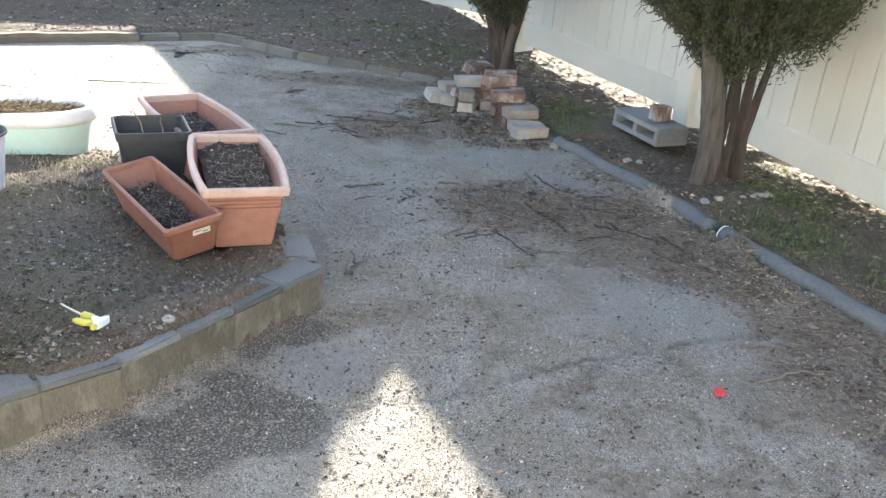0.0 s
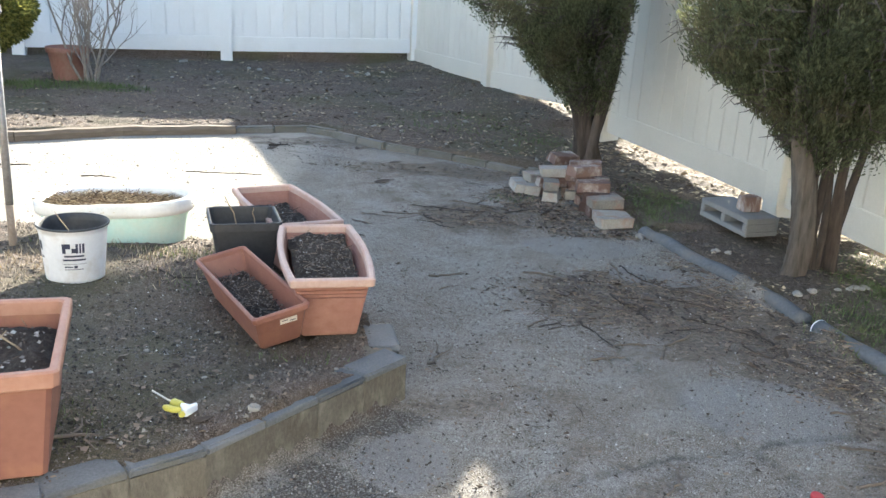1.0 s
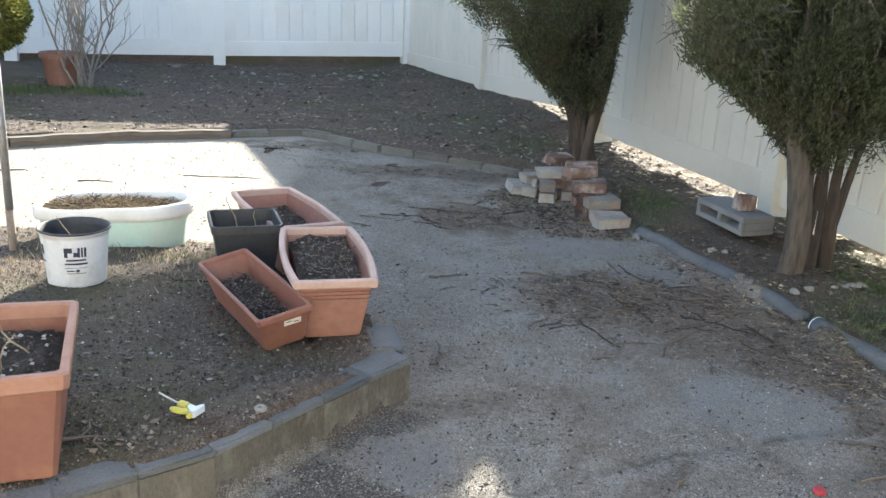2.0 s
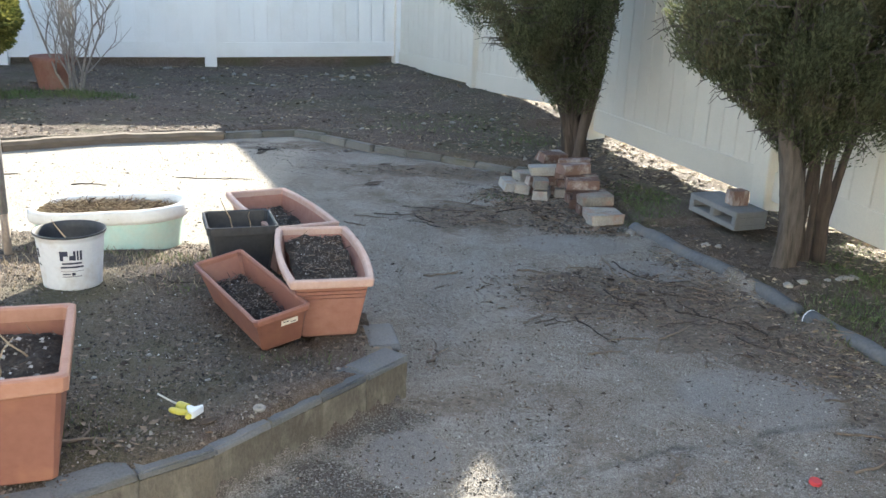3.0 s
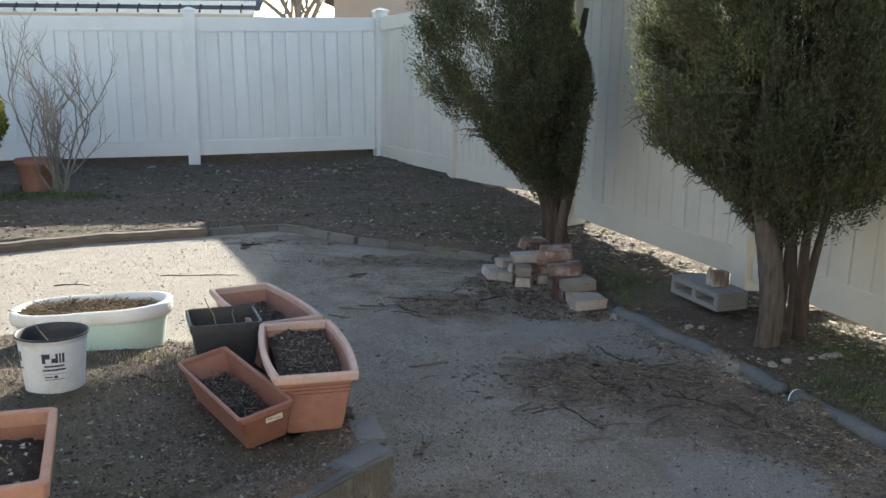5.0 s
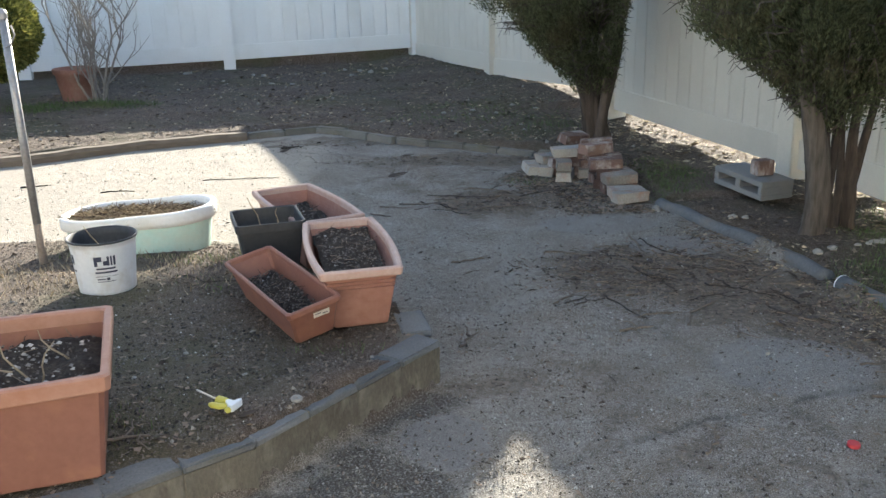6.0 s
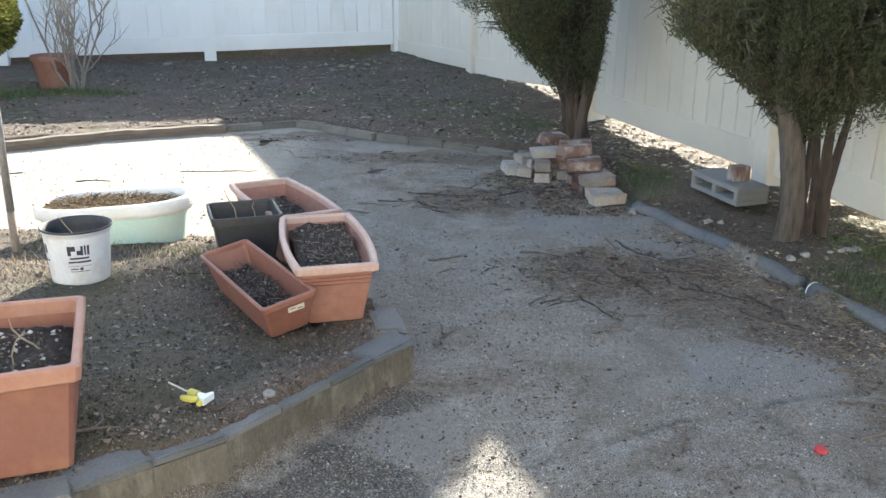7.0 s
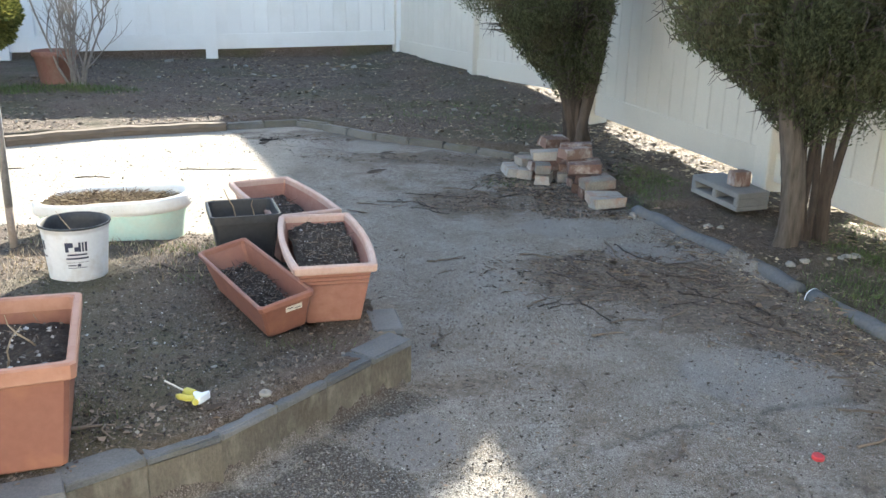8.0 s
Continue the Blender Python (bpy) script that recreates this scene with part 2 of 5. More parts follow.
    soil = mix(ramp(grit, [(0.6, (0, 0, 0)), (0.68, (0.75, 0.75, 0.75))]), soil, (0.36, 0.32, 0.28))
    soil = mix(ramp(tone, [(0.46, (0, 0, 0)), (0.66, (0.55, 0.55, 0.55))]), soil, (0.19, 0.16, 0.13))
    soil = mix(ramp(big, [(0.48, (0, 0, 0)), (0.64, (0.5, 0.5, 0.5))]), soil, (0.085, 0.1, 0.045))
    soil = mix(1.0, soil, (0.82, 0.775, 0.765), "MULTIPLY")
    dusty = mix(0.6, ramp(mid, [(0.3, (0.115, 0.09, 0.07)), (0.7, (0.23, 0.19, 0.15))]), ramp(fine, [(0.32, (0.05, 0.039, 0.03)), (0.5, (0.15, 0.121, 0.096)), (0.68, (0.31, 0.255, 0.205))]))
    sand = mix(0.5, ramp(mid, [(0.3, (0.30, 0.265, 0.22)), (0.7, (0.42, 0.38, 0.32))]), ramp(fine, [(0.3, (0.22, 0.19, 0.16)), (0.7, (0.46, 0.42, 0.37))]))

    def edge(fac, width=0.5, most=1.0):
        """The mask with a ragged border."""
        k = n.new("ShaderNodeMath")
        k.operation = "MULTIPLY_ADD"
        l.new(torn, k.inputs[0])
        k.inputs[1].default_value, k.inputs[2].default_value = width, -0.5 * width
        j = n.new("ShaderNodeMath")
        j.operation = "ADD"
        l.new(k.outputs[0], j.inputs[0])
        l.new(fac, j.inputs[1])
        return ramp(j.outputs[0], [(0.36, (0, 0, 0)), (0.72, (most,) * 3)])

    col = mix(edge(attr("sand")), concrete, sand)
    col = mix(edge(attr("dusty"), 2.3, 0.9), col, dusty)
    col = mix(edge(attr("smooth"), 0.6, 0.9), col, mix(0.45, ramp(mid, [(0.3, (0.22, 0.215, 0.215)), (0.7, (0.29, 0.285, 0.28))]), concrete))
    col = mix(edge(attr("dark_grit"), 1.7, 0.85), col, mix(ramp(grit, [(0.5, (0, 0, 0)), (0.62, (0.8, 0.8, 0.8))]), (0.07, 0.058, 0.048), (0.36, 0.35, 0.33)))
    col = mix(edge(attr("soil"), 0.7), col, soil)
    col = mix(attr("crack"), col, (0.035, 0.03, 0.026))
    l.new(col, b.inputs["Base Color"])
    b.inputs["Roughness"].default_value = 0.93
    b.inputs["Specular IOR Level"].default_value = 0.25
    bp = n.new("ShaderNodeBump")
    bp.inputs["Strength"].default_value, bp.inputs["Distance"].default_value = 1.0, 0.016
    l.new(mathn("ADD", mathn("MULTIPLY", fine, 0.6), mathn("MULTIPLY", grit, 0.4)), bp.inputs["Height"])
    l.new(bp.outputs[0], b.inputs["Normal"])
    return m


# ---- mesh helpers ----
def part(name, bm, mat, parent=None, label="", m=None, smooth=False, bevel=0.0):
    me = bpy.data.meshes.new(name)
    bm.to_mesh(me)
    bm.free()
    me.materials.append(M[mat] if isinstance(mat, str) else mat)
    if smooth:
        me.polygons.foreach_set("use_smooth", [True] * len(me.polygons))
    ob = new(name, me)
    if parent:
        ob.parent = parent
    if m:
        ob.matrix_basis = m
    if label:
        ob["label"] = label
    if bevel:
        md = ob.modifiers.new("bevel", "BEVEL")
        md.width, md.segments, md.limit_method, md.angle_limit = bevel, 2, "ANGLE", radians(35)
    return ob


def again(name, ob, parent, m):
    """One more object on the same mesh."""
    o = new(name, ob.data)
    o.parent = parent
    o.matrix_basis = m
    return o


def empty(name, m, label="", category="", group="", kind=""):
    ob = new(name)
    ob.matrix_basis = m
    return tagged(ob, label, category, group, kind)


def mesh_from(name, verts, faces, mat, parent=None, smooth=False):
    me = bpy.data.meshes.new(name)
    me.from_pydata(verts, [], faces)
    me.materials.append(M[mat] if isinstance(mat, str) else mat)
    if smooth:
        me.polygons.foreach_set("use_smooth", [True] * len(me.polygons))
    ob = new(name, me)
    if parent:
        ob.parent = parent
    return ob


def box(bm, x0, x1, y0, y1, z0, z1, bevel=0.0):
    vs = bmesh.ops.create_cube(bm, size=1.0)["verts"]
    for v in vs:
        v.co = Vector(((x0 + x1) / 2 + v.co.x * (x1 - x0), (y0 + y1) / 2 + v.co.y * (y1 - y0), (z0 + z1) / 2 + v.co.z * (z1 - z0)))
    if bevel:
        es = list({e for v in vs for e in v.link_edges})
        bmesh.ops.bevel(bm, geom=es, offset=bevel, segments=2, affect="EDGES")
    return bm


def ring_mesh(bm, rings, cap_first=True, cap_last=True):
    """A skin over rings of equal length."""
    vs = [[bm.verts.new(p) for p in r] for r in rings]
    k = len(rings[0])
    for a, b in zip(vs, vs[1:]):
        for i in range(k):
            bm.faces.new((a[i], a[(i + 1) % k], b[(i + 1) % k], b[i]))
    if cap_first:
        bm.faces.new(list(reversed(vs[0])))
    if cap_last:
        bm.faces.new(vs[-1])
    return bm


def tube(bm, pts, radii, sides=6):
    """A round tube along points."""
    pts = [Vector(p) for p in pts]
    rings = []
    for i, p in enumerate(pts):
        d = (pts[min(i + 1, len(pts) - 1)] - pts[max(i - 1, 0)]).normalized()
        u = d.cross(Vector((0.31, 0.2, 0.93))).normalized()
        if u.length < 0.1:
            u = d.cross(Vector((1, 0, 0))).normalized()
        w = d.cross(u)
        r = radii[i] if isinstance(radii, (list, tuple)) else radii
        rings.append([p + r * (math.cos(6.2832 * k / sides) * u + math.sin(6.2832 * k / sides) * w) for k in range(sides)])
    return ring_mesh(bm, rings)


def round_rings(profile, sides=48):
    """Rings of a turned body from (radius, height) pairs."""
    return [[(r * math.cos(6.2832 * k / sides), r * math.sin(6.2832 * k / sides), z) for k in range(sides)] for r, z in profile]


def smooth01(a, b, v):
    t = np.clip((v - a) / (b - a), 0, 1)
    return t * t * (3 - 2 * t)


def poly_distance(px, py, poly):
    """Signed distance to a closed outline: positive inside."""
    px, py = np.asarray(px, float), np.asarray(py, float)
    best = np.full(px.shape, 1e9)
    inside = np.zeros(px.shape, bool)
    for (x0, y0), (x1, y1) in zip(poly, poly[1:] + poly[:1]):
        dx, dy = x1 - x0, y1 - y0
        t = np.clip(((px - x0) * dx + (py - y0) * dy) / (dx * dx + dy * dy), 0, 1)
        best = np.minimum(best, np.hypot(px - x0 - t * dx, py - y0 - t * dy))
        cross = ((y0 > py) != (y1 > py)) & (px < (x1 - x0) * (py - y0) / ((y1 - y0) if y1 != y0 else 1e-9) + x0)
        inside ^= cross
    return np.where(inside, best, -best)


def line_distance(px, py, pts):
    px, py = np.asarray(px, float), np.asarray(py, float)
    best = np.full(px.shape, 1e9)
    for (x0, y0), (x1, y1) in zip(pts, pts[1:]):
        dx, dy = x1 - x0, y1 - y0
        t = np.clip(((px - x0) * dx + (py - y0) * dy) / (dx * dx + dy * dy), 0, 1)
        best = np.minimum(best, np.hypot(px - x0 - t * dx, py - y0 - t * dy))
    return best


# ---- plan of the yard ----
KERB = [(-2.35, 1.20), (-1.55, 1.50), (-0.985, 1.795), (-0.583, 2.146), (-0.139, 2.80)]
KERB_RETURN = [(-0.139, 2.80), (-0.215, 3.03)]
BED = KERB + [(-0.215, 3.03), (-0.30, 3.35), (-0.50, 3.80), (-0.72, 4.22), (-1.15, 4.50), (-2.0, 4.62), (-3.2, 4.5), (-4.5, 4.2), (-4.5, 1.1)]
TIMBER = [(-4.9, 5.70), (-3.33, 6.55), (-2.72, 7.03), (-1.93, 7.38)]
EDGING = [(-1.93, 7.40), (-1.41, 7.66), (-1.22, 7.56), (-0.80, 7.20), (-0.52, 7.03), (-0.17, 6.86), (0.20, 6.63), (0.45, 6.56)]
BACK_BED = TIMBER + EDGING[1:] + [(0.62, 6.35), (0.98, 5.35), (1.02, 5.10)] + [(5.0, 5.1), (5.0, 16.0), (-9.0, 16.0), (-9.0, 5.0)]
PIPE = [(1.00, 5.10), (1.088, 4.93), (1.194, 4.638), (1.343, 4.326), (1.416, 4.113), (1.49, 3.83)]
PIPE_2 = [(1.525, 3.75), (1.66, 3.36), (1.80, 2.95), (1.95, 2.5)]
RIGHT_BED = PIPE + PIPE_2 + [(2.3, 1.6), (2.7, 0.5), (6.0, 0.5), (6.0, 5.2), (1.5, 5.2)]
CORNER, POST_R = (-0.91, 12.35), (1.10, 7.95)
FENCE_RIGHT = [CORNER, (0.095, 10.15), POST_R, (1.92, 5.70), (2.75, 3.55), (3.55, 1.40), (4.35, -0.75), (5.15, -2.9)]
FENCE_BACK = [CORNER, (-3.21, 11.68), (-5.51, 11.01), (-7.80, 10.34)]
CRACKS = [[(-0.05, 2.2), (0.124, 2.262), (0.228, 2.285), (0.62, 2.51), (0.922, 2.655), (1.325, 2.80), (1.7, 2.92)],
          [(0.922, 2.64), (0.845, 2.92), (0.70, 3.25), (0.55, 3.6)], [(0.15, 2.26), (0.19, 2.0), (0.27, 1.7)],
          [(0.97, 2.66), (1.12, 2.3), (1.3, 1.8)], [(-1.6, 6.9), (-0.9, 6.65), (-0.3, 6.3), (0.1, 6.1)]]
NOISE_GRID = NRNG.random((64, 64))


def value_noise(x, y, size):
    """Smooth tiling noise, 0 to 1."""
    u, v = np.asarray(x, float) / size, np.asarray(y, float) / size
    i, j = np.floor(u).astype(int), np.floor(v).astype(int)
    a, b = u - i, v - j
    a, b = a * a * (3 - 2 * a), b * b * (3 - 2 * b)
    g = NOISE_GRID
    return (g[i % 64, j % 64] * (1 - a) + g[(i + 1) % 64, j % 64] * a) * (1 - b) + (g[i % 64, (j + 1) % 64] * (1 - a) + g[(i + 1) % 64, (j + 1) % 64] * a) * b


def ground_height(x, y):
    x, y = np.asarray(x, float), np.asarray(y, float)
    rough = (value_noise(x, y, 0.09) - 0.5) * 0.012 + (value_noise(x + 7, y, 0.35) - 0.5) * 0.02
    z = (value_noise(x, y + 3, 0.8) - 0.5) * 0.006 + (value_noise(x, y, 0.07) - 0.5) * 0.003
    bed = poly_distance(x, y, BED)
    kerb = line_distance(x, y, KERB + KERB_RETURN[1:])
    fall = np.where(kerb < 0.25, np.where((y > 2.02) & (y < 2.72), 0.028, 0.04), 0.35)
    lift = (0.145 - 0.085 * smooth01(3.2, 4.4, y)) * smooth01(0.0, 1.0, np.clip(bed / fall, 0, 1))
    lift = lift + (0.017 + 0.012 * value_noise(x, y, 0.12)) * smooth01(2.02, 2.12, y) * smooth01(2.72, 2.58, y) * smooth01(0.008, 0.03, bed) * smooth01(0.3, 0.1, kerb)
    z = z + np.where(bed > 0, lift + rough * smooth01(0, 0.1, bed), 0)
    far = poly_distance(x, y, BACK_BED)
    z = z + np.where(far > 0, (0.07 + 0.04 * smooth01(0, 4, far)) * smooth01(0, 0.06, far) + rough * 1.5, 0)
    right = poly_distance(x, y, RIGHT_BED)
    z = z + np.where(right > 0, 0.05 * smooth01(0, 0.08, right) + rough * 1.3, 0)
    fence = line_distance(x, y, FENCE_RIGHT)
    z = z - 0.06 * smooth01(0.75, 0.15, fence) * (y < 8.2)
    z = z + 0.075 * smooth01(0.9, 0.1, fence) * smooth01(7.8, 8.2, y)
    # soil bank added beyond the back fence to block sun through the gap below
    (ax, ay), (bx, by) = FENCE_BACK[0], FENCE_BACK[-1]
    past = ((y - ay) * (ax - bx) - (x - ax) * (ay - by)) / math.hypot(ax - bx, ay - by)
    z = z + 0.16 * smooth01(0.03, 0.14, past) * (y > 9)
    for run in (PIPE, PIPE_2):
        z = z + 0.05 * smooth01(0.10, 0.02, line_distance(x, y, run)) * smooth01(0.5, 0.8, value_noise(x + 2, y + 5, 0.16))
    for c in CRACKS:
        z = z - 0.007 * smooth01(0.018, 0.004, line_distance(x + (value_noise(x, y, 0.05) - 0.5) * 0.03, y + (value_noise(x + 3, y, 0.06) - 0.5) * 0.03, c))
    return z


def gz(x, y):
    return float(ground_height(np.array([x]), np.array([y]))[0])


def build_ground():
    step = 0.028
    xs = np.concatenate([[-400, -150, -60, -30, -18, -12, -9, -7.2, -6.4, -5.8], np.arange(-5.4, 3.6, step), [3.8, 4.4, 5.2, 6.5, 9, 14, 30, 80, 200, 400]])
    ys = np.concatenate([[-400, -100, -40, -15, -6, -3, -1, 0.2, 0.8], np.arange(1.2, 7.6, step), np.arange(7.62, 12.6, 0.05), [12.8, 13.5, 15, 18, 25, 40, 80, 200, 500]])
    gx, gy = np.meshgrid(xs, ys)
    px, py = gx.ravel(), gy.ravel()
    pz = ground_height(px, py)
    w, h = len(xs), len(ys)
    i = np.arange((w) * (h - 1)).reshape(h - 1, w)[:, :-1].ravel()
    quads = np.stack([i, i + 1, i + 1 + w, i + w], 1)
    me = bpy.data.meshes.new("ground")
    me.vertices.add(len(px))
    me.vertices.foreach_set("co", np.stack([px, py, pz], 1).ravel())
    me.loops.add(quads.size)
    me.loops.foreach_set("vertex_index", quads.ravel())
    me.polygons.add(len(quads))
    me.polygons.foreach_set("loop_start", np.arange(0, quads.size, 4))
    me.polygons.foreach_set("loop_total", np.full(len(quads), 4))
    me.polygons.foreach_set("use_smooth", np.ones(len(quads), bool))
    me.update(calc_edges=True)
    bed, far, right = poly_distance(px, py, BED), poly_distance(px, py, BACK_BED), poly_distance(px, py, RIGHT_BED)
    soil = np.maximum(np.maximum(smooth01(-0.05, 0.05, bed), smooth01(-0.06, 0.05, far)), smooth01(-0.05, 0.05, right))
    soil = np.where((bed > -0.05) & (py > 4.1), soil * smooth01(4.75, 4.2, py), soil)
    sand = smooth01(-0.2, 0.5, -(px + 1.0)) * smooth01(4.2, 4.6, py) * (far < 0)
    wx, wy = px + (value_noise(px, py, 0.16) - 0.5) * 0.25, py + (value_noise(px + 9, py, 0.16) - 0.5) * 0.25
    dusty = np.zeros_like(px)
    for cx, cy, rx, ry, k in ((0.80, 3.95, 0.62, 0.45, 0.95), (1.05, 3.65, 0.5, 0.35, 0.85), (1.38, 3.4, 0.4, 0.55, 0.95), (1.6, 2.6, 0.45, 0.75, 0.85), (0.05, 5.25, 0.40, 0.42, 0.9), (0.55, 5.35, 0.5, 0.4, 0.8),
                              (-0.15, 6.45, 0.9, 0.28, 0.8), (-1.3, 7.2, 0.7, 0.25, 0.7), (0.35, 2.85, 0.4, 0.2, 0.55), (0.0, 2.72, 0.35, 0.14, 0.6), (0.5, 6.2, 0.4, 0.4, 0.85), (-0.3, 3.1, 0.14, 0.35, 0.7), (0.65, 2.45, 0.5, 0.25, 0.45), (0.15, 3.2, 0.3, 0.5, 0.3), (-0.4, 5.9, 0.6, 0.6, 0.45), (0.9, 1.9, 0.6, 0.5, 0.5)):
        dusty = np.maximum(dusty, k * smooth01(1.4, 0.35, np.hypot((wx - cx) / rx, (wy - cy) / ry)))
    smooth_patch = np.zeros_like(px)
    for cx, cy, rx, ry in ((-0.09, 2.43, 0.13, 0.17), (1.08, 2.95, 0.27, 0.24), (0.62, 4.75, 0.3, 0.18), (0.95, 4.35, 0.22, 0.16)):
        smooth_patch = np.maximum(smooth_patch, smooth01(1.3, 0.8, np.hypot((px - cx) / rx, (py - cy) / ry)))
    grit = np.zeros_like(px)
    for cx, cy, rx, ry in ((-0.36, 2.34, 0.17, 0.17), (-0.26, 2.10, 0.36, 0.18), (-0.2, 2.62, 0.22, 0.08)):
        grit = np.maximum(grit, smooth01(1.4, 0.4, np.hypot((wx - cx) / rx, (wy - cy) / ry)))
    crack = np.zeros_like(px)
    for c in CRACKS:
        d = line_distance(px + (value_noise(px, py, 0.05) - 0.5) * 0.03, py + (value_noise(px + 3, py, 0.06) - 0.5) * 0.03, c)
        crack = np.maximum(crack, smooth01(0.02, 0.004, d) * (0.12 + 0.75 * value_noise(px + 1, py, 0.17) ** 2))
    for name, v in (("soil", soil), ("sand", sand), ("dusty", dusty), ("smooth", smooth_patch), ("dark_grit", grit), ("crack", crack)):
        a = me.attributes.new(name, "FLOAT", "POINT")
        a.data.foreach_set("value", v.astype(np.float32))
    me.materials.append(ground_material())
    return tagged(new("ground", me), "worn concrete path and bare brown garden soil", "ground", kind="structure")


build_ground()


# ---- fences ----
def fence_run(points, label, mat, rises, base_gap, groove=0.0075):
    """One run of privacy fence: posts with caps, top and bottom rails, tongue-and-groove boards."""
    fence = empty("fence", pose(points[0][0], points[0][1], 0), label, "fence", "yard fences")
    origin = Vector((points[0][0], points[0][1], 0))
    bm = bmesh.new()
    box(bm, -0.072, 0.072, -0.085, 0.085, -0.35, 1.86, 0.006)
    post = part("post", bm, mat, fence)
    bm = bmesh.new()
    ring_mesh(bm, [[(s * x, s * y, z) for x, y in ((-1, -1), (1, -1), (1, 1), (-1, 1))] for s, z in ((0.092, 0), (0.092, 0.022), (0.07, 0.03), (0.012, 0.055))])
    cap = part("post_cap", bm, mat, post, m=pose(0, 0, 1.86))
    first = True
    meshes = {}
    for k, (x, y) in enumerate(points):
        px, py = points[min(k + 1, len(points) - 1)]
        qx, qy = points[max(k - 1, 0)]
        turn = math.degrees(math.atan2(py - qy, px - qx))
        m = Matrix.Translation(-origin) @ pose(x, y, rises[k], 0, 0, turn)
        if first:
            post.matrix_basis, first = m, False
        else:
            p = again("post", post, fence, m)
            again("post_cap", cap, p, pose(0, 0, 1.86))
    for k, ((x0, y0), (x1, y1)) in enumerate(zip(points, points[1:])):
        length = math.hypot(x1 - x0, y1 - y0) - 0.09
        turn = math.degrees(math.atan2(y1 - y0, x1 - x0))
        slope = math.degrees(math.atan2(rises[k + 1] - rises[k], length))
        m0 = Matrix.Translation(-origin) @ pose(x0, y0, (rises[k]), 0, -slope, turn) @ pose(0.045, 0, 0)
        z0, z1 = base_gap[k], 1.79
        for name, a, b, thick in (("bottom_rail", z0, z0 + 0.18, 0.036), ("top_rail", z1 - 0.17, z1, 0.036)):
            bm = bmesh.new()
            box(bm, 0, length, -thick, thick, a, b, 0.004)
            part(name, bm, mat, fence, m=m0)
        count = 14
        wide = length / count
        key = (round(wide, 4), round(z0, 3))
        for i in range(count):
            mm = m0 @ pose(wide * (i + 0.5), RNG.uniform(-0.0008, 0.0008), 0)
            if key not in meshes:
                bm = bmesh.new()
                box(bm, -wide / 2 + groove, wide / 2 - groove, -0.02, 0.02, z0 + 0.172, z1 - 0.162, 0.003)
                box(bm, -wide / 2 - 0.011, -wide / 2 + 0.011, -0.002, 0.002, z0 + 0.172, z1 - 0.162)
                meshes[key] = part("board", bm, mat, fence, m=mm)
            else:
                again("board", meshes[key], fence, mm)
    return fence


fence_run(FENCE_BACK, "white vinyl privacy fence behind the back bed", "vinyl", [0.18, 0.13, 0.10, 0.10], [0.10, 0.10, 0.10])
fence_run(FENCE_RIGHT, "white vinyl privacy fence running along the side bed", "vinyl_tan", [0.18, 0.22, 0.32, 0.285, 0.18, 0.10, 0.10, 0.10], [-0.02, -0.06, -0.20, -0.195, -0.13, -0.04, -0.04], 0.0022)
fence_run([(-7.80, 10.34), (-7.7, 8.7), (-7.6, 6.3), (-7.5, 3.9), (-7.4, 1.5), (-7.3, -0.9), (-7.2, -3.0)], "white vinyl privacy fence closing the far side", "vinyl", [0.1, 0.05, 0, 0, 0, 0, 0], [0.06] * 6)


def unseen_bounce_wall():
    """A house wall added unseen behind the camera: closes the yard, bounces warm sunlight."""
    house = empty("house", pose(0, -3.2, 0), "unseen cream sided wall added behind the camera for bounce light", "house")
    bm = bmesh.new()
    box(bm, -7.6, 5.6, -0.3, 0, -0.1, 3.4)
    part("wall", bm, "siding", house)
    for k in range(16):
        bm = bmesh.new()
        box(bm, -7.6, 5.6, 0.002, 0.02, 0.1 + 0.2 * k, 0.285 + 0.2 * k, 0.004)
        part("siding_board", bm, "siding", house)


unseen_bounce_wall()


# ---- kerb, timber, edging, pipes ----
def along(points, step):
    """Points at even steps along a line, with the heading in degrees."""
    out, left = [], 0.0
    for (x0, y0), (x1, y1) in zip(points, points[1:]):
        d = math.hypot(x1 - x0, y1 - y0)
        s = left
        while s < d:
            out.append((x0 + (x1 - x0) * s / d, y0 + (y1 - y0) * s / d, math.degrees(math.atan2(y1 - y0, x1 - x0))))
            s += step
        left = s - d
    return out


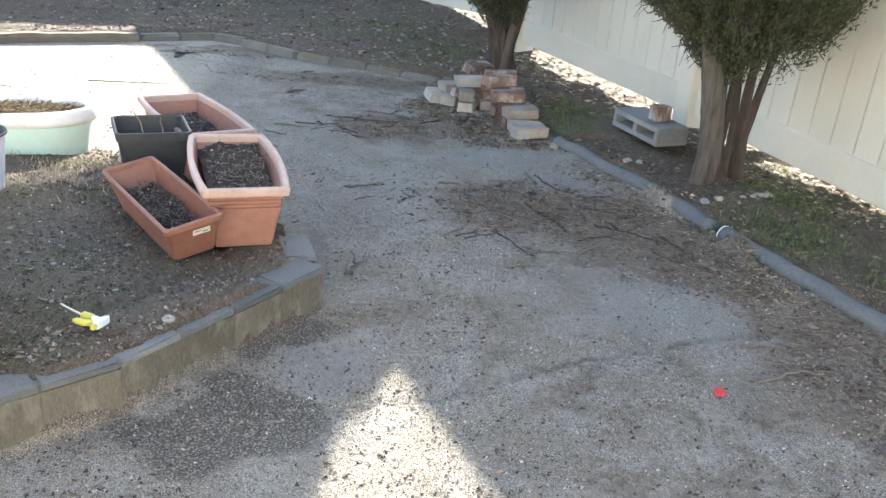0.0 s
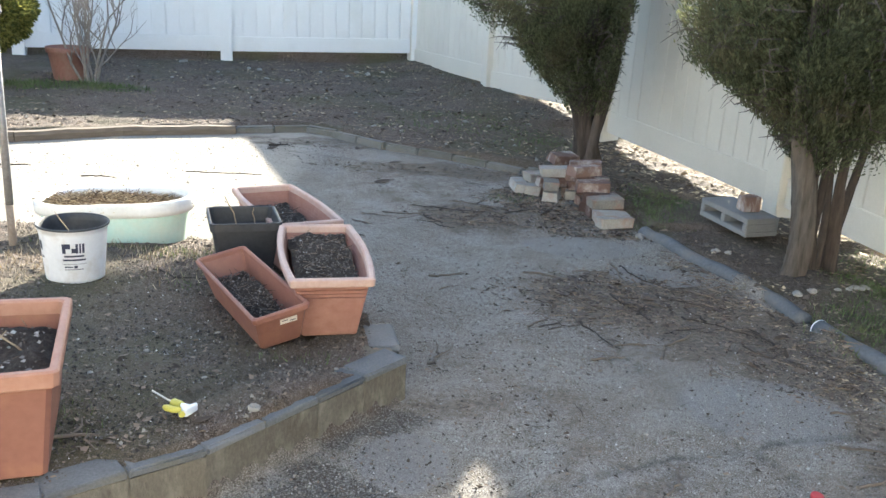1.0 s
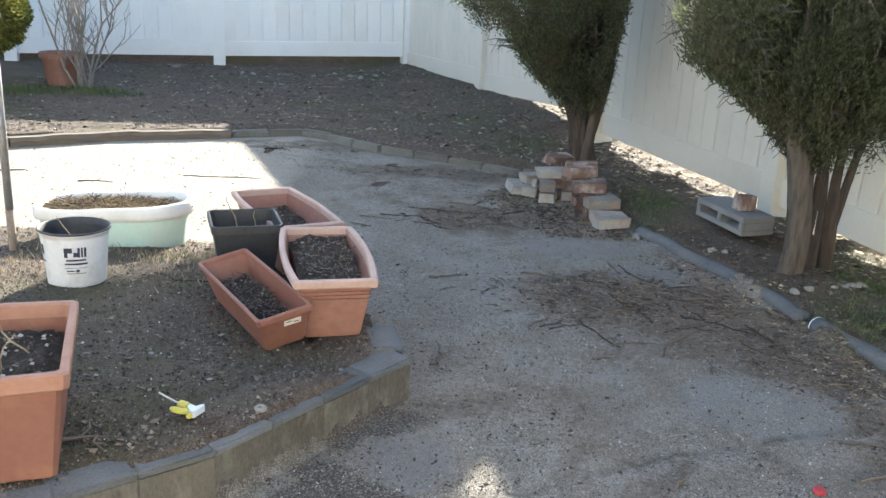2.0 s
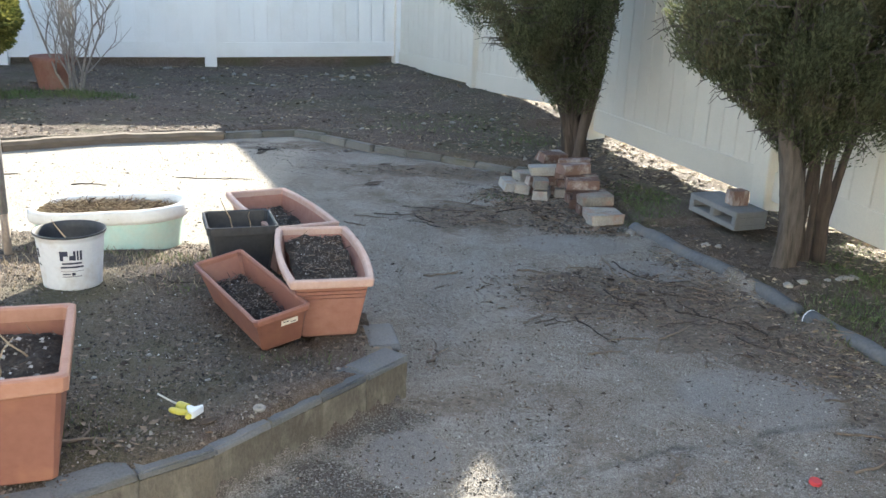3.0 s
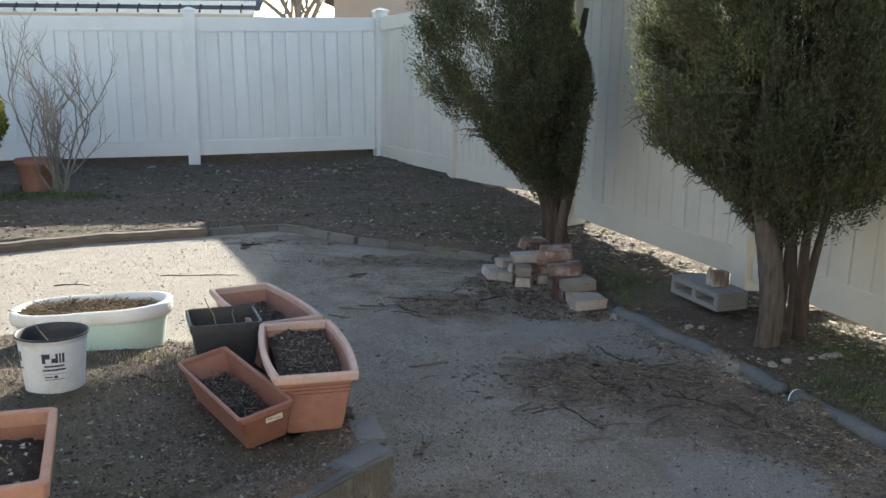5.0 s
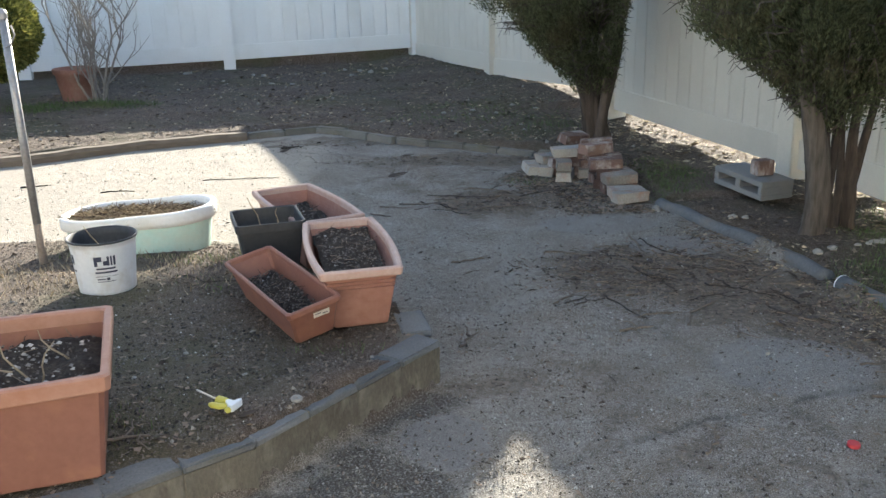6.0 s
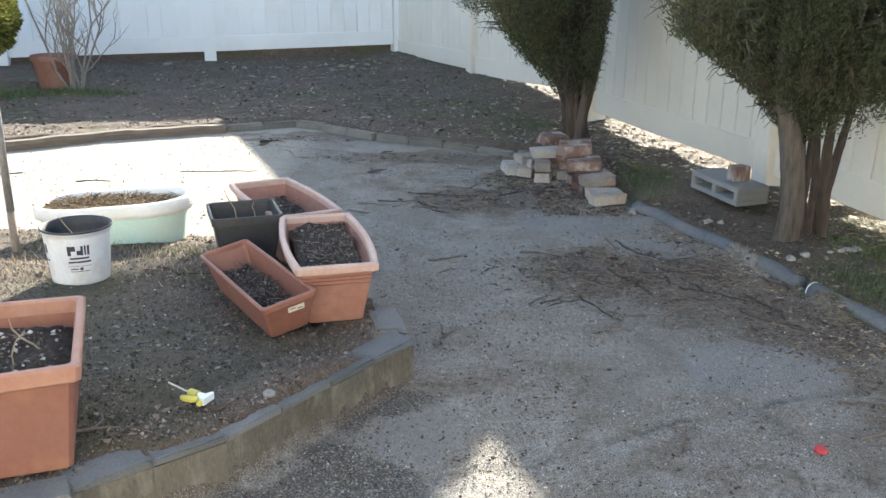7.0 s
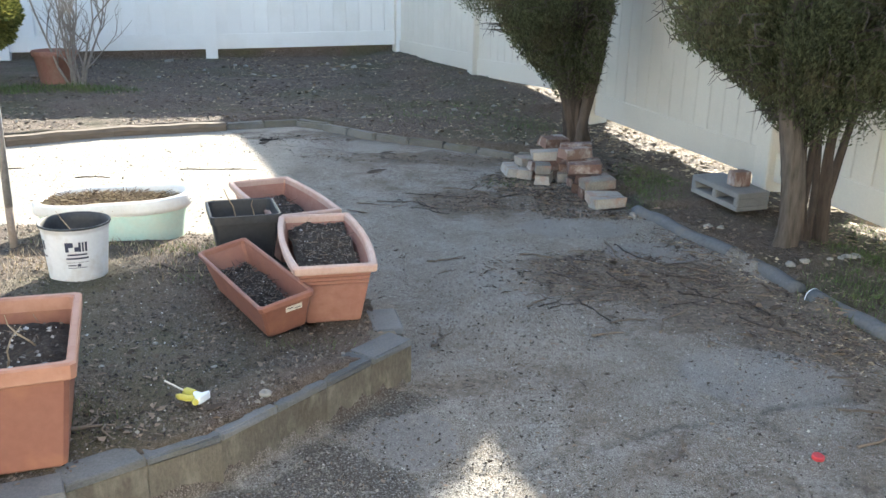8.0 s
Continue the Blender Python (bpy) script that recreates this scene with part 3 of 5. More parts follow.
def build_kerb():
    kerb = empty("kerb", pose(0, 0, 0), "low garden kerb of grey pavers on tan bricks", "kerb", kind="structure")
    line = KERB + KERB_RETURN[1:]
    caps, faces = [], []
    for v in range(3):
        bm = bmesh.new()
        box(bm, -0.0995, 0.0995, 0.0, 0.105, 0.127, 0.15, 0.004)
        for w in bm.verts:
            w.co += Vector((RNG.uniform(-0.003, 0.003), RNG.uniform(-0.003, 0.003), RNG.uniform(-0.002, 0.002)))
        caps.append(bm)
        bm = bmesh.new()
        box(bm, -0.1016, 0.1016, 0.005, 0.10, -0.06, 0.1265, 0.0015)
        for w in bm.verts:
            w.co += Vector((RNG.uniform(-0.0006, 0.0006), RNG.uniform(-0.002, 0.002), 0))
        faces.append(bm)
    cap_obs, face_obs = [], []
    for k, (x, y, a) in enumerate(along(KERB, 0.204) + [(KERB_RETURN[0][0] - 0.012, KERB_RETURN[0][1] + 0.12, 105.0)]):
        m = pose(x + 0.1 * math.cos(radians(a)), y + 0.1 * math.sin(radians(a)), RNG.uniform(-0.001, 0.001), 0, 0, a + RNG.uniform(-0.25, 0.25))
        if k < 3:
            cap_obs.append(part("paver", caps[k], "kerb_cap", kerb, m=m))
            face_obs.append(part("brick", faces[k], "kerb_face", kerb, m=m))
        else:
            again("paver", cap_obs[k % 3], kerb, m)
            again("brick", face_obs[k % 3], kerb, m)
    # mortar bed behind and between the pieces
    bm = bmesh.new()
    for (x0, y0), (x1, y1) in zip(line, line[1:]):
        d = math.hypot(x1 - x0, y1 - y0)
        nx, ny = -(y1 - y0) / d, (x1 - x0) / d
        ring = lambda z, s: [(x0 + nx * s, y0 + ny * s, z), (x1 + nx * s, y1 + ny * s, z)]
        a, b, c, e = ring(-0.06, 0.014), ring(0.1455, 0.008), ring(0.1455, 0.1), ring(-0.06, 0.09)
        q = [[bm.verts.new(p) for p in r] for r in (a, b, c, e)]
        for i in range(4):
            j = (i + 1) % 4
            bm.faces.new((q[i][0], q[i][1], q[j][1], q[j][0]))
    part("mortar", bm, "mortar", kerb)


build_kerb()


def build_timber():
    edge = empty("timber_edging", pose(0, 0, 0), "weathered landscape timbers edging the back bed", "edging", kind="structure")
    for (x0, y0), (x1, y1) in zip(TIMBER, TIMBER[1:]):
        d = math.hypot(x1 - x0, y1 - y0)
        bm = bmesh.new()
        rings = []
        for i in range(9):
            x = d * i / 8
            sag = RNG.uniform(-0.004, 0.004)
            rings.append([(x, yy, zz + sag) for yy, zz in ((-0.045, -0.05), (0.045, -0.05), (0.05, 0.04), (0.038, 0.066), (-0.038, 0.066), (-0.05, 0.04))])
        ring_mesh(bm, rings)
        part("timber", bm, "timber", edge, m=pose(x0, y0, 0, 0, 0, math.degrees(math.atan2(y1 - y0, x1 - x0))))
    low = empty("stone_edging", pose(0, 0, 0), "low weathered concrete edging strip round the back bed", "edging", kind="structure")
    for k, (x, y, a) in enumerate(along(EDGING, 0.30)):
        bm = bmesh.new()
        box(bm, 0.001, 0.306, -0.035, 0.035, -0.05, 0.054 - 0.012 * (k > 6), 0.012)
        for v in bm.verts:
            v.co += Vector((0, RNG.uniform(-0.006, 0.006), RNG.uniform(-0.005, 0.005)))
        part("edging_piece", bm, "edging", low, m=pose(x, y, RNG.uniform(-0.004, 0.003), RNG.uniform(-3, 3), 0, a + RNG.uniform(-1, 1)))


build_timber()


def grey_pipe(points, ring):
    pipe = empty("drain_pipe", pose(points[0][0], points[0][1], 0), "grey weathered pipe half sunk along the bed", "pipe", "bed edging pipes")
    o = Vector((points[0][0], points[0][1], 0))
    fine = []
    for (x0, y0), (x1, y1) in zip(points, points[1:]):
        for i in range(6):
            fine.append(Vector((x0 + (x1 - x0) * i / 6, y0 + (y1 - y0) * i / 6, 0.006 + 0.004 * math.sin(9 * y0 + i))) - o)
    fine.append(Vector((*points[-1], 0.006)) - o)
    bm = bmesh.new()
    tube(bm, fine, 0.040, 16)
    part("pipe_body", bm, "pipe", pipe, smooth=True)
    if ring:
        bm = bmesh.new()
        d = (fine[1] - fine[0]).normalized()
        tube(bm, [fine[0] - d * 0.003, fine[0] + d * 0.003], 0.0405, 20)
        part("end_ring", bm, "white_plastic", pipe, "white plastic ring at the pipe's end")
        # solid dark disc: the hollow end's shade put in as colour
        bm = bmesh.new()
        tube(bm, [fine[0] - d * 0.005, fine[0] - d * 0.002], 0.035, 20)
        part("opening", bm, "dark", pipe, "dark disc standing in for the shade inside the open end")
    return pipe


grey_pipe(PIPE, False)
grey_pipe(PIPE_2, True)


# ---- planters ----
def chamfered(l, w, c, d, z, bow=0.0, mids=6):
    """Outline of a long box with cut corners, l by w, at height z; bow pushes the long sides out."""
    corners = [(-l / 2 + c, -w / 2), (l / 2 - c, -w / 2), (l / 2, -w / 2 + d), (l / 2, w / 2 - d), (l / 2 - c, w / 2), (-l / 2 + c, w / 2), (-l / 2, w / 2 - d), (-l / 2, -w / 2 + d)]
    pts = []
    for (x0, y0), (x1, y1) in zip(corners, corners[1:] + corners[:1]):
        for i in range(mids):
            t = i / mids
            x, y = x0 + (x1 - x0) * t, y0 + (y1 - y0) * t
            y += bow * (1 - (2 * x / l) ** 2) * (1 if y > 0 else -1) * (abs(y) / (w / 2))
            pts.append((x, y, z))
    return pts


def planter(m, l, w, h, cut, label, group, body, rim, fill, slim=0.8, rim_high=0.035, bands=True, bow=0.0, lip=0.016, feet=False):
    thing = empty("planter", m, label, "planter", group)

    def at(s, z, out=0.0):
        k = slim + (1 - slim) * s
        return chamfered(l * k - 2 * lip + 2 * out, w * k - 2 * lip + 2 * out, cut[0] * k, cut[1] * k, z, bow * s)

    bm = bmesh.new()
    top = h - rim_high
    rings = [at(0, 0.0, -0.006), at(0, 0.006)]
    if bands:
        for f in (0.76, 0.83, 0.90):
            rings += [at(f - 0.012, top * (f - 0.012)), at(f - 0.006, top * (f - 0.006), -0.007), at(f + 0.006, top * (f + 0.006), -0.007), at(f + 0.012, top * (f + 0.012))]
    rings += [at(0.985, top)]
    rings += [at(0.985, top - 0.001, -0.006)] + [at(f, top * f, -0.006) for f in (0.7, 0.3)] + [at(0.1, 0.03, -0.006)]
    ring_mesh(bm, rings)
    shell = part("shell", bm, body, thing)
    bm = bmesh.new()
    rings = [at(0.985, top - 0.004, 0.0), at(1, top - 0.004, lip - 0.003), at(1, top, lip), at(1, h - 0.005, lip + 0.002), at(1, h, lip - 0.003), at(1, h, 0.0), at(1, h - 0.006, -0.005), at(0.985, top - 0.006, -0.006)]
    ring_mesh(bm, rings + [rings[0]], False, False)
    bmesh.ops.remove_doubles(bm, verts=bm.verts, dist=0.0001)
    part("rim", bm, rim, thing, "paler rolled rim" if rim != body else "")
    if feet:
        for sx in (-1, 1):
            bm = bmesh.new()
            box(bm, sx * l * slim * 0.36 - 0.06, sx * l * slim * 0.36 + 0.06, -w * slim * 0.42, w * slim * 0.42, -0.014, 0.002, 0.004)
            part("foot", bm, body, thing)
    # soil
    level, k = h * fill, slim + (1 - slim) * fill
    bm = bmesh.new()
    nx, ny = 36, 20
    hx, hy = (l * k - 2 * lip - 0.014) / 2, (w * k - 2 * lip - 0.014) / 2
    grid = {}
    for i in range(nx + 1):
        for j in range(ny + 1):
            x, y = (i / nx * 2 - 1) * hx, (j / ny * 2 - 1) * hy
            lim = hy - max(0.0, (abs(x) - (hx - cut[0] * k))) * (cut[1] / max(cut[0], 1e-6))
            y = y * lim / hy
            z = level + 0.035 * (noise.noise(Vector((x * 9, y * 9, l * 7))) + 0.5 * noise.noise(Vector((x * 30, y * 30, l)))) - 0.01 * (abs(y) / hy)
            grid[i, j] = bm.verts.new((x, y, z))
    for i in range(nx):
        for j in range(ny):
            bm.faces.new((grid[i, j], grid[i + 1, j], grid[i + 1, j + 1], grid[i, j + 1]))
    part("soil", bm, "potting", thing, "dark crumbly potting soil", smooth=True)
    chips(thing, "soil_crumble", "clod", 700, lambda: (RNG.uniform(-hx, hx) * 0.93, RNG.uniform(-hy, hy) * 0.9, level + 0.012), 0.002, 0.006)
    chips(thing, "perlite_litter", "perlite", 170 if feet else 8, lambda: (RNG.uniform(-hx, hx) * 0.9, RNG.uniform(-hy, hy) * 0.85, level + 0.016), 0.0025, 0.010 if feet else 0.007)
    straws(thing, "straw_litter", "litter", 60, lambda: (RNG.uniform(-hx, hx) * 0.9, RNG.uniform(-hy, hy) * 0.85, level + 0.018), 0.015, 0.06, 0.5)
    return thing


def chips(parent, name, mat, count, where, small, large):
    """Uneven little lumps joined into one mesh."""
    verts, faces = [], []
    for _ in range(count):
        x, y, z = where()
        s = RNG.uniform(small, large)
        base = len(verts)
        for dx, dy, dz in ((1, 0, -0.2), (-0.4, 0.9, -0.2), (-0.5, -0.8, -0.2), (0.1, 0.1, 0.8), (0.5, 0.5, 0.35), (-0.7, 0.1, 0.3)):
            verts.append((x + s * dx * RNG.uniform(0.7, 1.3), y + s * dy * RNG.uniform(0.7, 1.3), z + s * dz * RNG.uniform(0.6, 1.1)))
        faces += [tuple(base + q for q in f) for f in ((0, 4, 3), (4, 1, 3), (1, 5, 3), (5, 2, 3), (2, 0, 3), (0, 1, 4), (1, 2, 5), (0, 2, 1))]
    ob = mesh_from(name, verts, faces, mat, parent)
    ob["kind"] = "stuff"
    return ob


def straws(parent, name, mat, count, where, short, long, lift, width=0.0016):
    """Thin bent stalks joined into one mesh."""
    verts, faces = [], []
    for _ in range(count):
        x, y, z = where()
        n, a, e = RNG.uniform(short, long), RNG.uniform(0, 6.283), RNG.uniform(0, lift)
        for q in range(2):
            base = len(verts)
            ux, uy = math.cos(a), math.sin(a)
            for i in range(4):
                t = i / 3
                bend = 0.25 * n * math.sin(t * 2.2)
                cx, cy, cz = x + ux * n * t * math.cos(e) - uy * bend * 0.4, y + uy * n * t * math.cos(e) + ux * bend * 0.4, z + n * t * math.sin(e) + 0.1 * bend
                wx, wy, wz = (-uy, ux, 0) if q == 0 else (0, 0, 1)
                ww = width * (1 - 0.6 * t)
                verts += [(cx - wx * ww, cy - wy * ww, cz - wz * ww), (cx + wx * ww, cy + wy * ww, cz + wz * ww)]
            faces += [(base + 2 * i, base + 2 * i + 1, base + 2 * i + 3, base + 2 * i + 2) for i in range(3)]
    ob = mesh_from(name, verts, faces, mat, parent)
    ob["kind"] = "stuff"
    return ob


def heading(x, y):
    return math.degrees(math.atan2(y, x))


POTS = "plastic planters standing on the bed"
front_planter = planter(pose(-0.468, 3.214, 0.145, 0, 0, heading(-0.268, 0.963)), 0.665, 0.276, 0.232, (0.005, 0.004), "faded terracotta planter with a ribbed rim and dark soil", POTS,
                        "terracotta_pale", "rim_pale", 0.84, 0.80, rim_high=0.026, bow=0.022)
far_planter = planter(pose(-0.785, 4.02, 0.095, 0, 0, heading(-0.51, 0.86)), 0.68, 0.29, 0.235, (0.005, 0.004), "faded terracotta planter half filled beside the path", POTS,
                      "terracotta_pale", "rim_pale", 0.62, 0.80, rim_high=0.026, bow=0.018)
window_box = planter(pose(-0.678, 3.072, 0.158, -11.0, 0, heading(-0.54, 0.842)), 0.67, 0.192, 0.145, (0.012, 0.010), "narrow terracotta window box leaning beside other planters", POTS,
                     "terracotta", "terracotta", 0.42, 0.82, rim_high=0.02, bands=False, lip=0.008)
big_planter = planter(pose(-0.885 - 0.35 * 0.935 - 0.225 * 0.353, 1.935 - 0.35 * 0.353 + 0.225 * 0.935 + 0.02, 0.158, 0, 0, heading(-0.935, -0.353)), 0.76, 0.50, 0.285, (0.012, 0.010), "large orange planter with dried stalks on the kerb", POTS,
                      "terracotta", "rim_orange", 0.74, 0.93, rim_high=0.04, bands=False, feet=True, bow=0.012)


def box_label():
    """The torn white sticker on the window box's end."""
    def patch(y0, y1, z0, z1, out):
        face = lambda z: -(0.2650 + 0.0588 * z / 0.125) - out
        bm = bmesh.new()
        ring_mesh(bm, [[(face(z) + d, y, z) for y, z in ((y0, z0), (y1, z0 + 0.002), (y1, z1), (y0, z1 - 0.001))] for d in (0.001, -0.001)])
        return bm

    s = part("sticker", patch(-0.052, 0.006, 0.085, 0.109, 0.001), "label", window_box, "torn white paper sticker")
    for y0, y1, z in ((-0.046, -0.026, 0.092), (-0.02, 0.0, 0.098)):
        part("print_bar", patch(y0, y1, z, z + 0.004, 0.0022), "ink", s)


box_label()


def stalks_in(thing, spots, mat="straw"):
    for x, y, z, hgt, lean in spots:
        bm = bmesh.new()
        pts = [(x + lean * hgt * t + 0.012 * math.sin(5 * t + x * 9), y + 0.02 * math.sin(4 * t), z + hgt * t) for t in (0, 0.25, 0.5, 0.75, 1)]
        tube(bm, pts, [0.003, 0.0028, 0.0024, 0.002, 0.001], 5)
        part("dead_stalk", bm, mat, thing)


stalks_in(big_planter, [(-0.16, 0.02, 0.21, 0.14, 0.3), (-0.2, 0.06, 0.21, 0.10, -0.5), (-0.12, -0.03, 0.21, 0.07, 0.9), (-0.26, -0.06, 0.21, 0.09, 0.6), (0.02, 0.1, 0.2, 0.12, -0.3)])


def black_pot():
    pot = empty("nursery_pot", pose(-0.86, 3.60, 0.135, 0, 0, 20) @ Matrix.Diagonal((1.07, 1.07, 1.02, 1)), "square black plastic nursery pot with one thin stalk", "pot")
    bm = bmesh.new()
    sq = lambda s, z: chamfered(s * 1.22, s * 1.22, 0.013 * s / 0.2, 0.013 * s / 0.2, z, 0, 2)
    ring_mesh(bm, [sq(0.15, 0), sq(0.198, 0.205), sq(0.21, 0.207), sq(0.212, 0.238), sq(0.204, 0.24), sq(0.196, 0.236), sq(0.19, 0.2), sq(0.168, 0.10)])
    part("shell", bm, "black_plastic", pot)
    bm = bmesh.new()
    ring_mesh(bm, [sq(0.18, 0.155), sq(0.1, 0.165), sq(0.03, 0.162)])
    part("soil", bm, "potting", pot, "dark soil low in the pot")
    stalks_in(pot, [(-0.03, 0.0, 0.16, 0.16, -0.16), (0.03, 0.03, 0.16, 0.10, 0.2)])


black_pot()


def white_pot():
    """A round white nursery pot with a black inside and printed marks."""
    pot = empty("nursery_pot", pose(-1.473, 3.41, 0.138, 0, 0, 0) @ Matrix.Diagonal((0.965, 0.965, 1, 1)), "round white nursery pot with black inside and dark print", "pot")
    bm = bmesh.new()
    prof = [(0.104, 0.0), (0.112, 0.004), (0.113, 0.016), (0.129, 0.19), (0.1295, 0.20), (0.1345, 0.204), (0.137, 0.214)]
    ring_mesh(bm, round_rings(prof), True, False)
    part("shell", bm, "white_plastic", pot, smooth=True)
    bm = bmesh.new()
    ring_mesh(bm, round_rings([(0.1365, 0.2135), (0.1395, 0.2145), (0.1405, 0.218), (0.1395, 0.2215), (0.136, 0.2225), (0.132, 0.220), (0.127, 0.19), (0.112, 0.03), (0.06, 0.028)]), False, True)
    part("liner_rim", bm, "black_plastic", pot, "black rolled rim and inside", smooth=True)

    def mark(name, a0, a1, z0, z1, mat="ink"):
        bm = bmesh.new()
        n = max(2, int((a1 - a0) / 4))
        rows = []
        for i in range(n + 1):
            a = radians(a0 + (a1 - a0) * i / n)
            rad = lambda z: 0.1132 + (0.129 - 0.113) * (z - 0.016) / 0.174 + 0.0008
            rows.append([bm.verts.new((rad(z) * math.sin(a), -rad(z) * math.cos(a), z)) for z in (z0, z1)])
        for p, q in zip(rows, rows[1:]):
            bm.faces.new((p[0], q[0], q[1], p[1]))
        part(name, bm, mat, pot)

    c = 24.0
    mark("print_mark", c - 20, c - 14, 0.128, 0.166)
    mark("print_mark", c - 14, c - 6, 0.146, 0.166)
    mark("print_mark", c - 4, c + 3, 0.130, 0.148)
    mark("print_mark", c + 3, c + 7, 0.128, 0.166)
    mark("print_mark", c + 9, c + 12, 0.128, 0.166)
    mark("print_mark", c + 14, c + 18, 0.128, 0.166)
    mark("print_bar", c - 17, c + 17, 0.113, 0.120)
    mark("print_bar", c - 20, c + 20, 0.098, 0.105)
    mark("print_bar", c - 21, c + 21, 0.084, 0.0855)
    mark("print_bar", c - 18, c - 3, 0.071, 0.076)
    mark("print_mark", c - 1, c + 5, 0.068, 0.079)
    mark("print_bar", c - 18, c + 16, 0.062, 0.0645)
    mark("print_bar", c - 76, c - 66, 0.128, 0.166)
    mark("print_bar", c - 76, c - 64, 0.098, 0.105)
    stalks_in(pot, [(-0.02, 0.0, 0.10, 0.16, -0.2)])


white_pot()


def old_tub():
    """A small white and mint tub, sunk in the dirt and full of dead stalks."""
    tub = empty("plastic_tub", pose(-1.63, 4.21, 0.065, 0, 0, 7), "old white and mint plastic tub full of dead stalks", "tub")

    def outline(s, z, dip=0.0, n=56):
        pts = []
        for i in range(n):
            a = 6.2832 * i / n
            x, y = 0.365 * math.cos(a), 0.205 * math.sin(a)
            x = math.copysign(abs(math.cos(a)) ** 0.8, math.cos(a)) * 0.365
            y = math.copysign(abs(math.sin(a)) ** 0.8, math.sin(a)) * 0.205
            waist = 1 - 0.16 * math.exp(-((x - 0.02) / 0.13) ** 2) * (1 if y > 0 else 0.55)
            pts.append((x * s, y * s * waist, z + dip * (0.5 + 0.5 * x / 0.365)))
        return pts

    bm = bmesh.new()
    ring_mesh(bm, [outline(0.86, -0.03), outline(0.88, 0.0), outline(0.93, 0.115, 0.03)], True, False)
    part("lower_body", bm, "tub_mint", tub, "mint green lower wall", smooth=True)
    bm = bmesh.new()
    ring_mesh(bm, [outline(0.928, 0.114, 0.03), outline(0.985, 0.12, 0.03), outline(1.0, 0.135, 0.035), outline(1.0, 0.165, 0.04), outline(0.985, 0.175, 0.04), outline(0.93, 0.176, 0.04), outline(0.89, 0.165, 0.035), outline(0.86, 0.10, 0.02)], False, False)
    part("rim", bm, "tub_white", tub, "broad white rolled rim", smooth=True)
    bm = bmesh.new()
    ring_mesh(bm, [outline(0.87, 0.105, 0.02), outline(0.5, 0.15, 0.02), outline(0.15, 0.155, 0.02)], False, True)
    part("soil", bm, "potting", tub, "dry dark soil", smooth=True)

    def spot():
        a, r = RNG.uniform(0, 6.283), math.sqrt(RNG.random()) * 0.84
        return (0.365 * r * math.cos(a), 0.165 * r * math.sin(a), 0.148 + 0.022 * (1 - r * r))

    straws(tub, "straw_litter", "straw", 2300, spot, 0.03, 0.085, 0.42, 0.0034)
    straws(tub, "straw_litter", "litter", 700, spot, 0.03, 0.085, 0.5, 0.0032)


old_tub()


def far_pot():
    pot = empty("flower_pot", pose(-4.11, 9.25, 0.10) @ Matrix.Diagonal((0.76, 0.76, 0.92, 1)), "large weathered clay flower pot by the bare shrub", "pot")
    bm = bmesh.new()
    ring_mesh(bm, round_rings([(0.19, -0.02), (0.2, 0.0), (0.262, 0.28), (0.285, 0.285), (0.29, 0.335), (0.28, 0.345), (0.262, 0.34), (0.24, 0.25)], 40))
    part("shell", bm, "terracotta_far", pot, smooth=True)
    bm = bmesh.new()
    ring_mesh(bm, round_rings([(0.25, 0.29), (0.12, 0.31), (0.03, 0.31)], 24))
    part("soil", bm, "potting", pot)


far_pot()


# ---- pole, bricks, block ----
def metal_pole():
    pole = empty("metal_pole", pose(-1.955, 3.862, 0.0, 0, -0.5, 0), "thin grey metal pole rusty at its foot", "pole")
    bm = bmesh.new()
    tube(bm, [(0, 0, 0.28), (0, 0, 0.7), (0, 0, 1.17)], 0.0175, 16)
    part("shaft", bm, "galvanised", pole, smooth=True)
    bm = bmesh.new()
    tube(bm, [(0, 0, -0.1), (0, 0, 0.1), (0, 0, 0.282)], 0.0178, 16)
    part("rusty_foot", bm, "rust", pole, "rust brown lower end", smooth=True)
    bm = bmesh.new()
    ring_mesh(bm, round_rings([(0.02, 1.165), (0.021, 1.19), (0.013, 1.205), (0.004, 1.208)], 16))
    part("cap", bm, "galvanised", pole)
    bm = bmesh.new()
    tube(bm, [(0.0, -0.018, 1.05), (0.03, -0.03, 1.06), (0.055, -0.03, 1.10), (0.045, -0.03, 1.14)], 0.004, 8)
    part("hook", bm, "galvanised", pole)


metal_pole()


def brick_mesh(seed, chip=0.006):
    bm = bmesh.new()
    box(bm, -0.1, 0.1, -0.0475, 0.0475, 0, 0.06, 0.0025)
    r = random.Random(seed)
    corners = [Vector((x, y, z)) for x in (-0.1, 0.1) for y in (-0.0475, 0.0475) for z in (0.0, 0.06)]
    broken = r.sample(corners, 2)
    for v in bm.verts:
        for c in broken:
            if (v.co - c).length < 0.012:
                v.co = v.co.lerp(Vector((0, 0, 0.03)), r.uniform(0.06, 0.14))
        v.co += Vector((r.uniform(-chip, chip), r.uniform(-chip, chip), r.uniform(-chip, chip) * 0.4)) * 0.5
    return bm


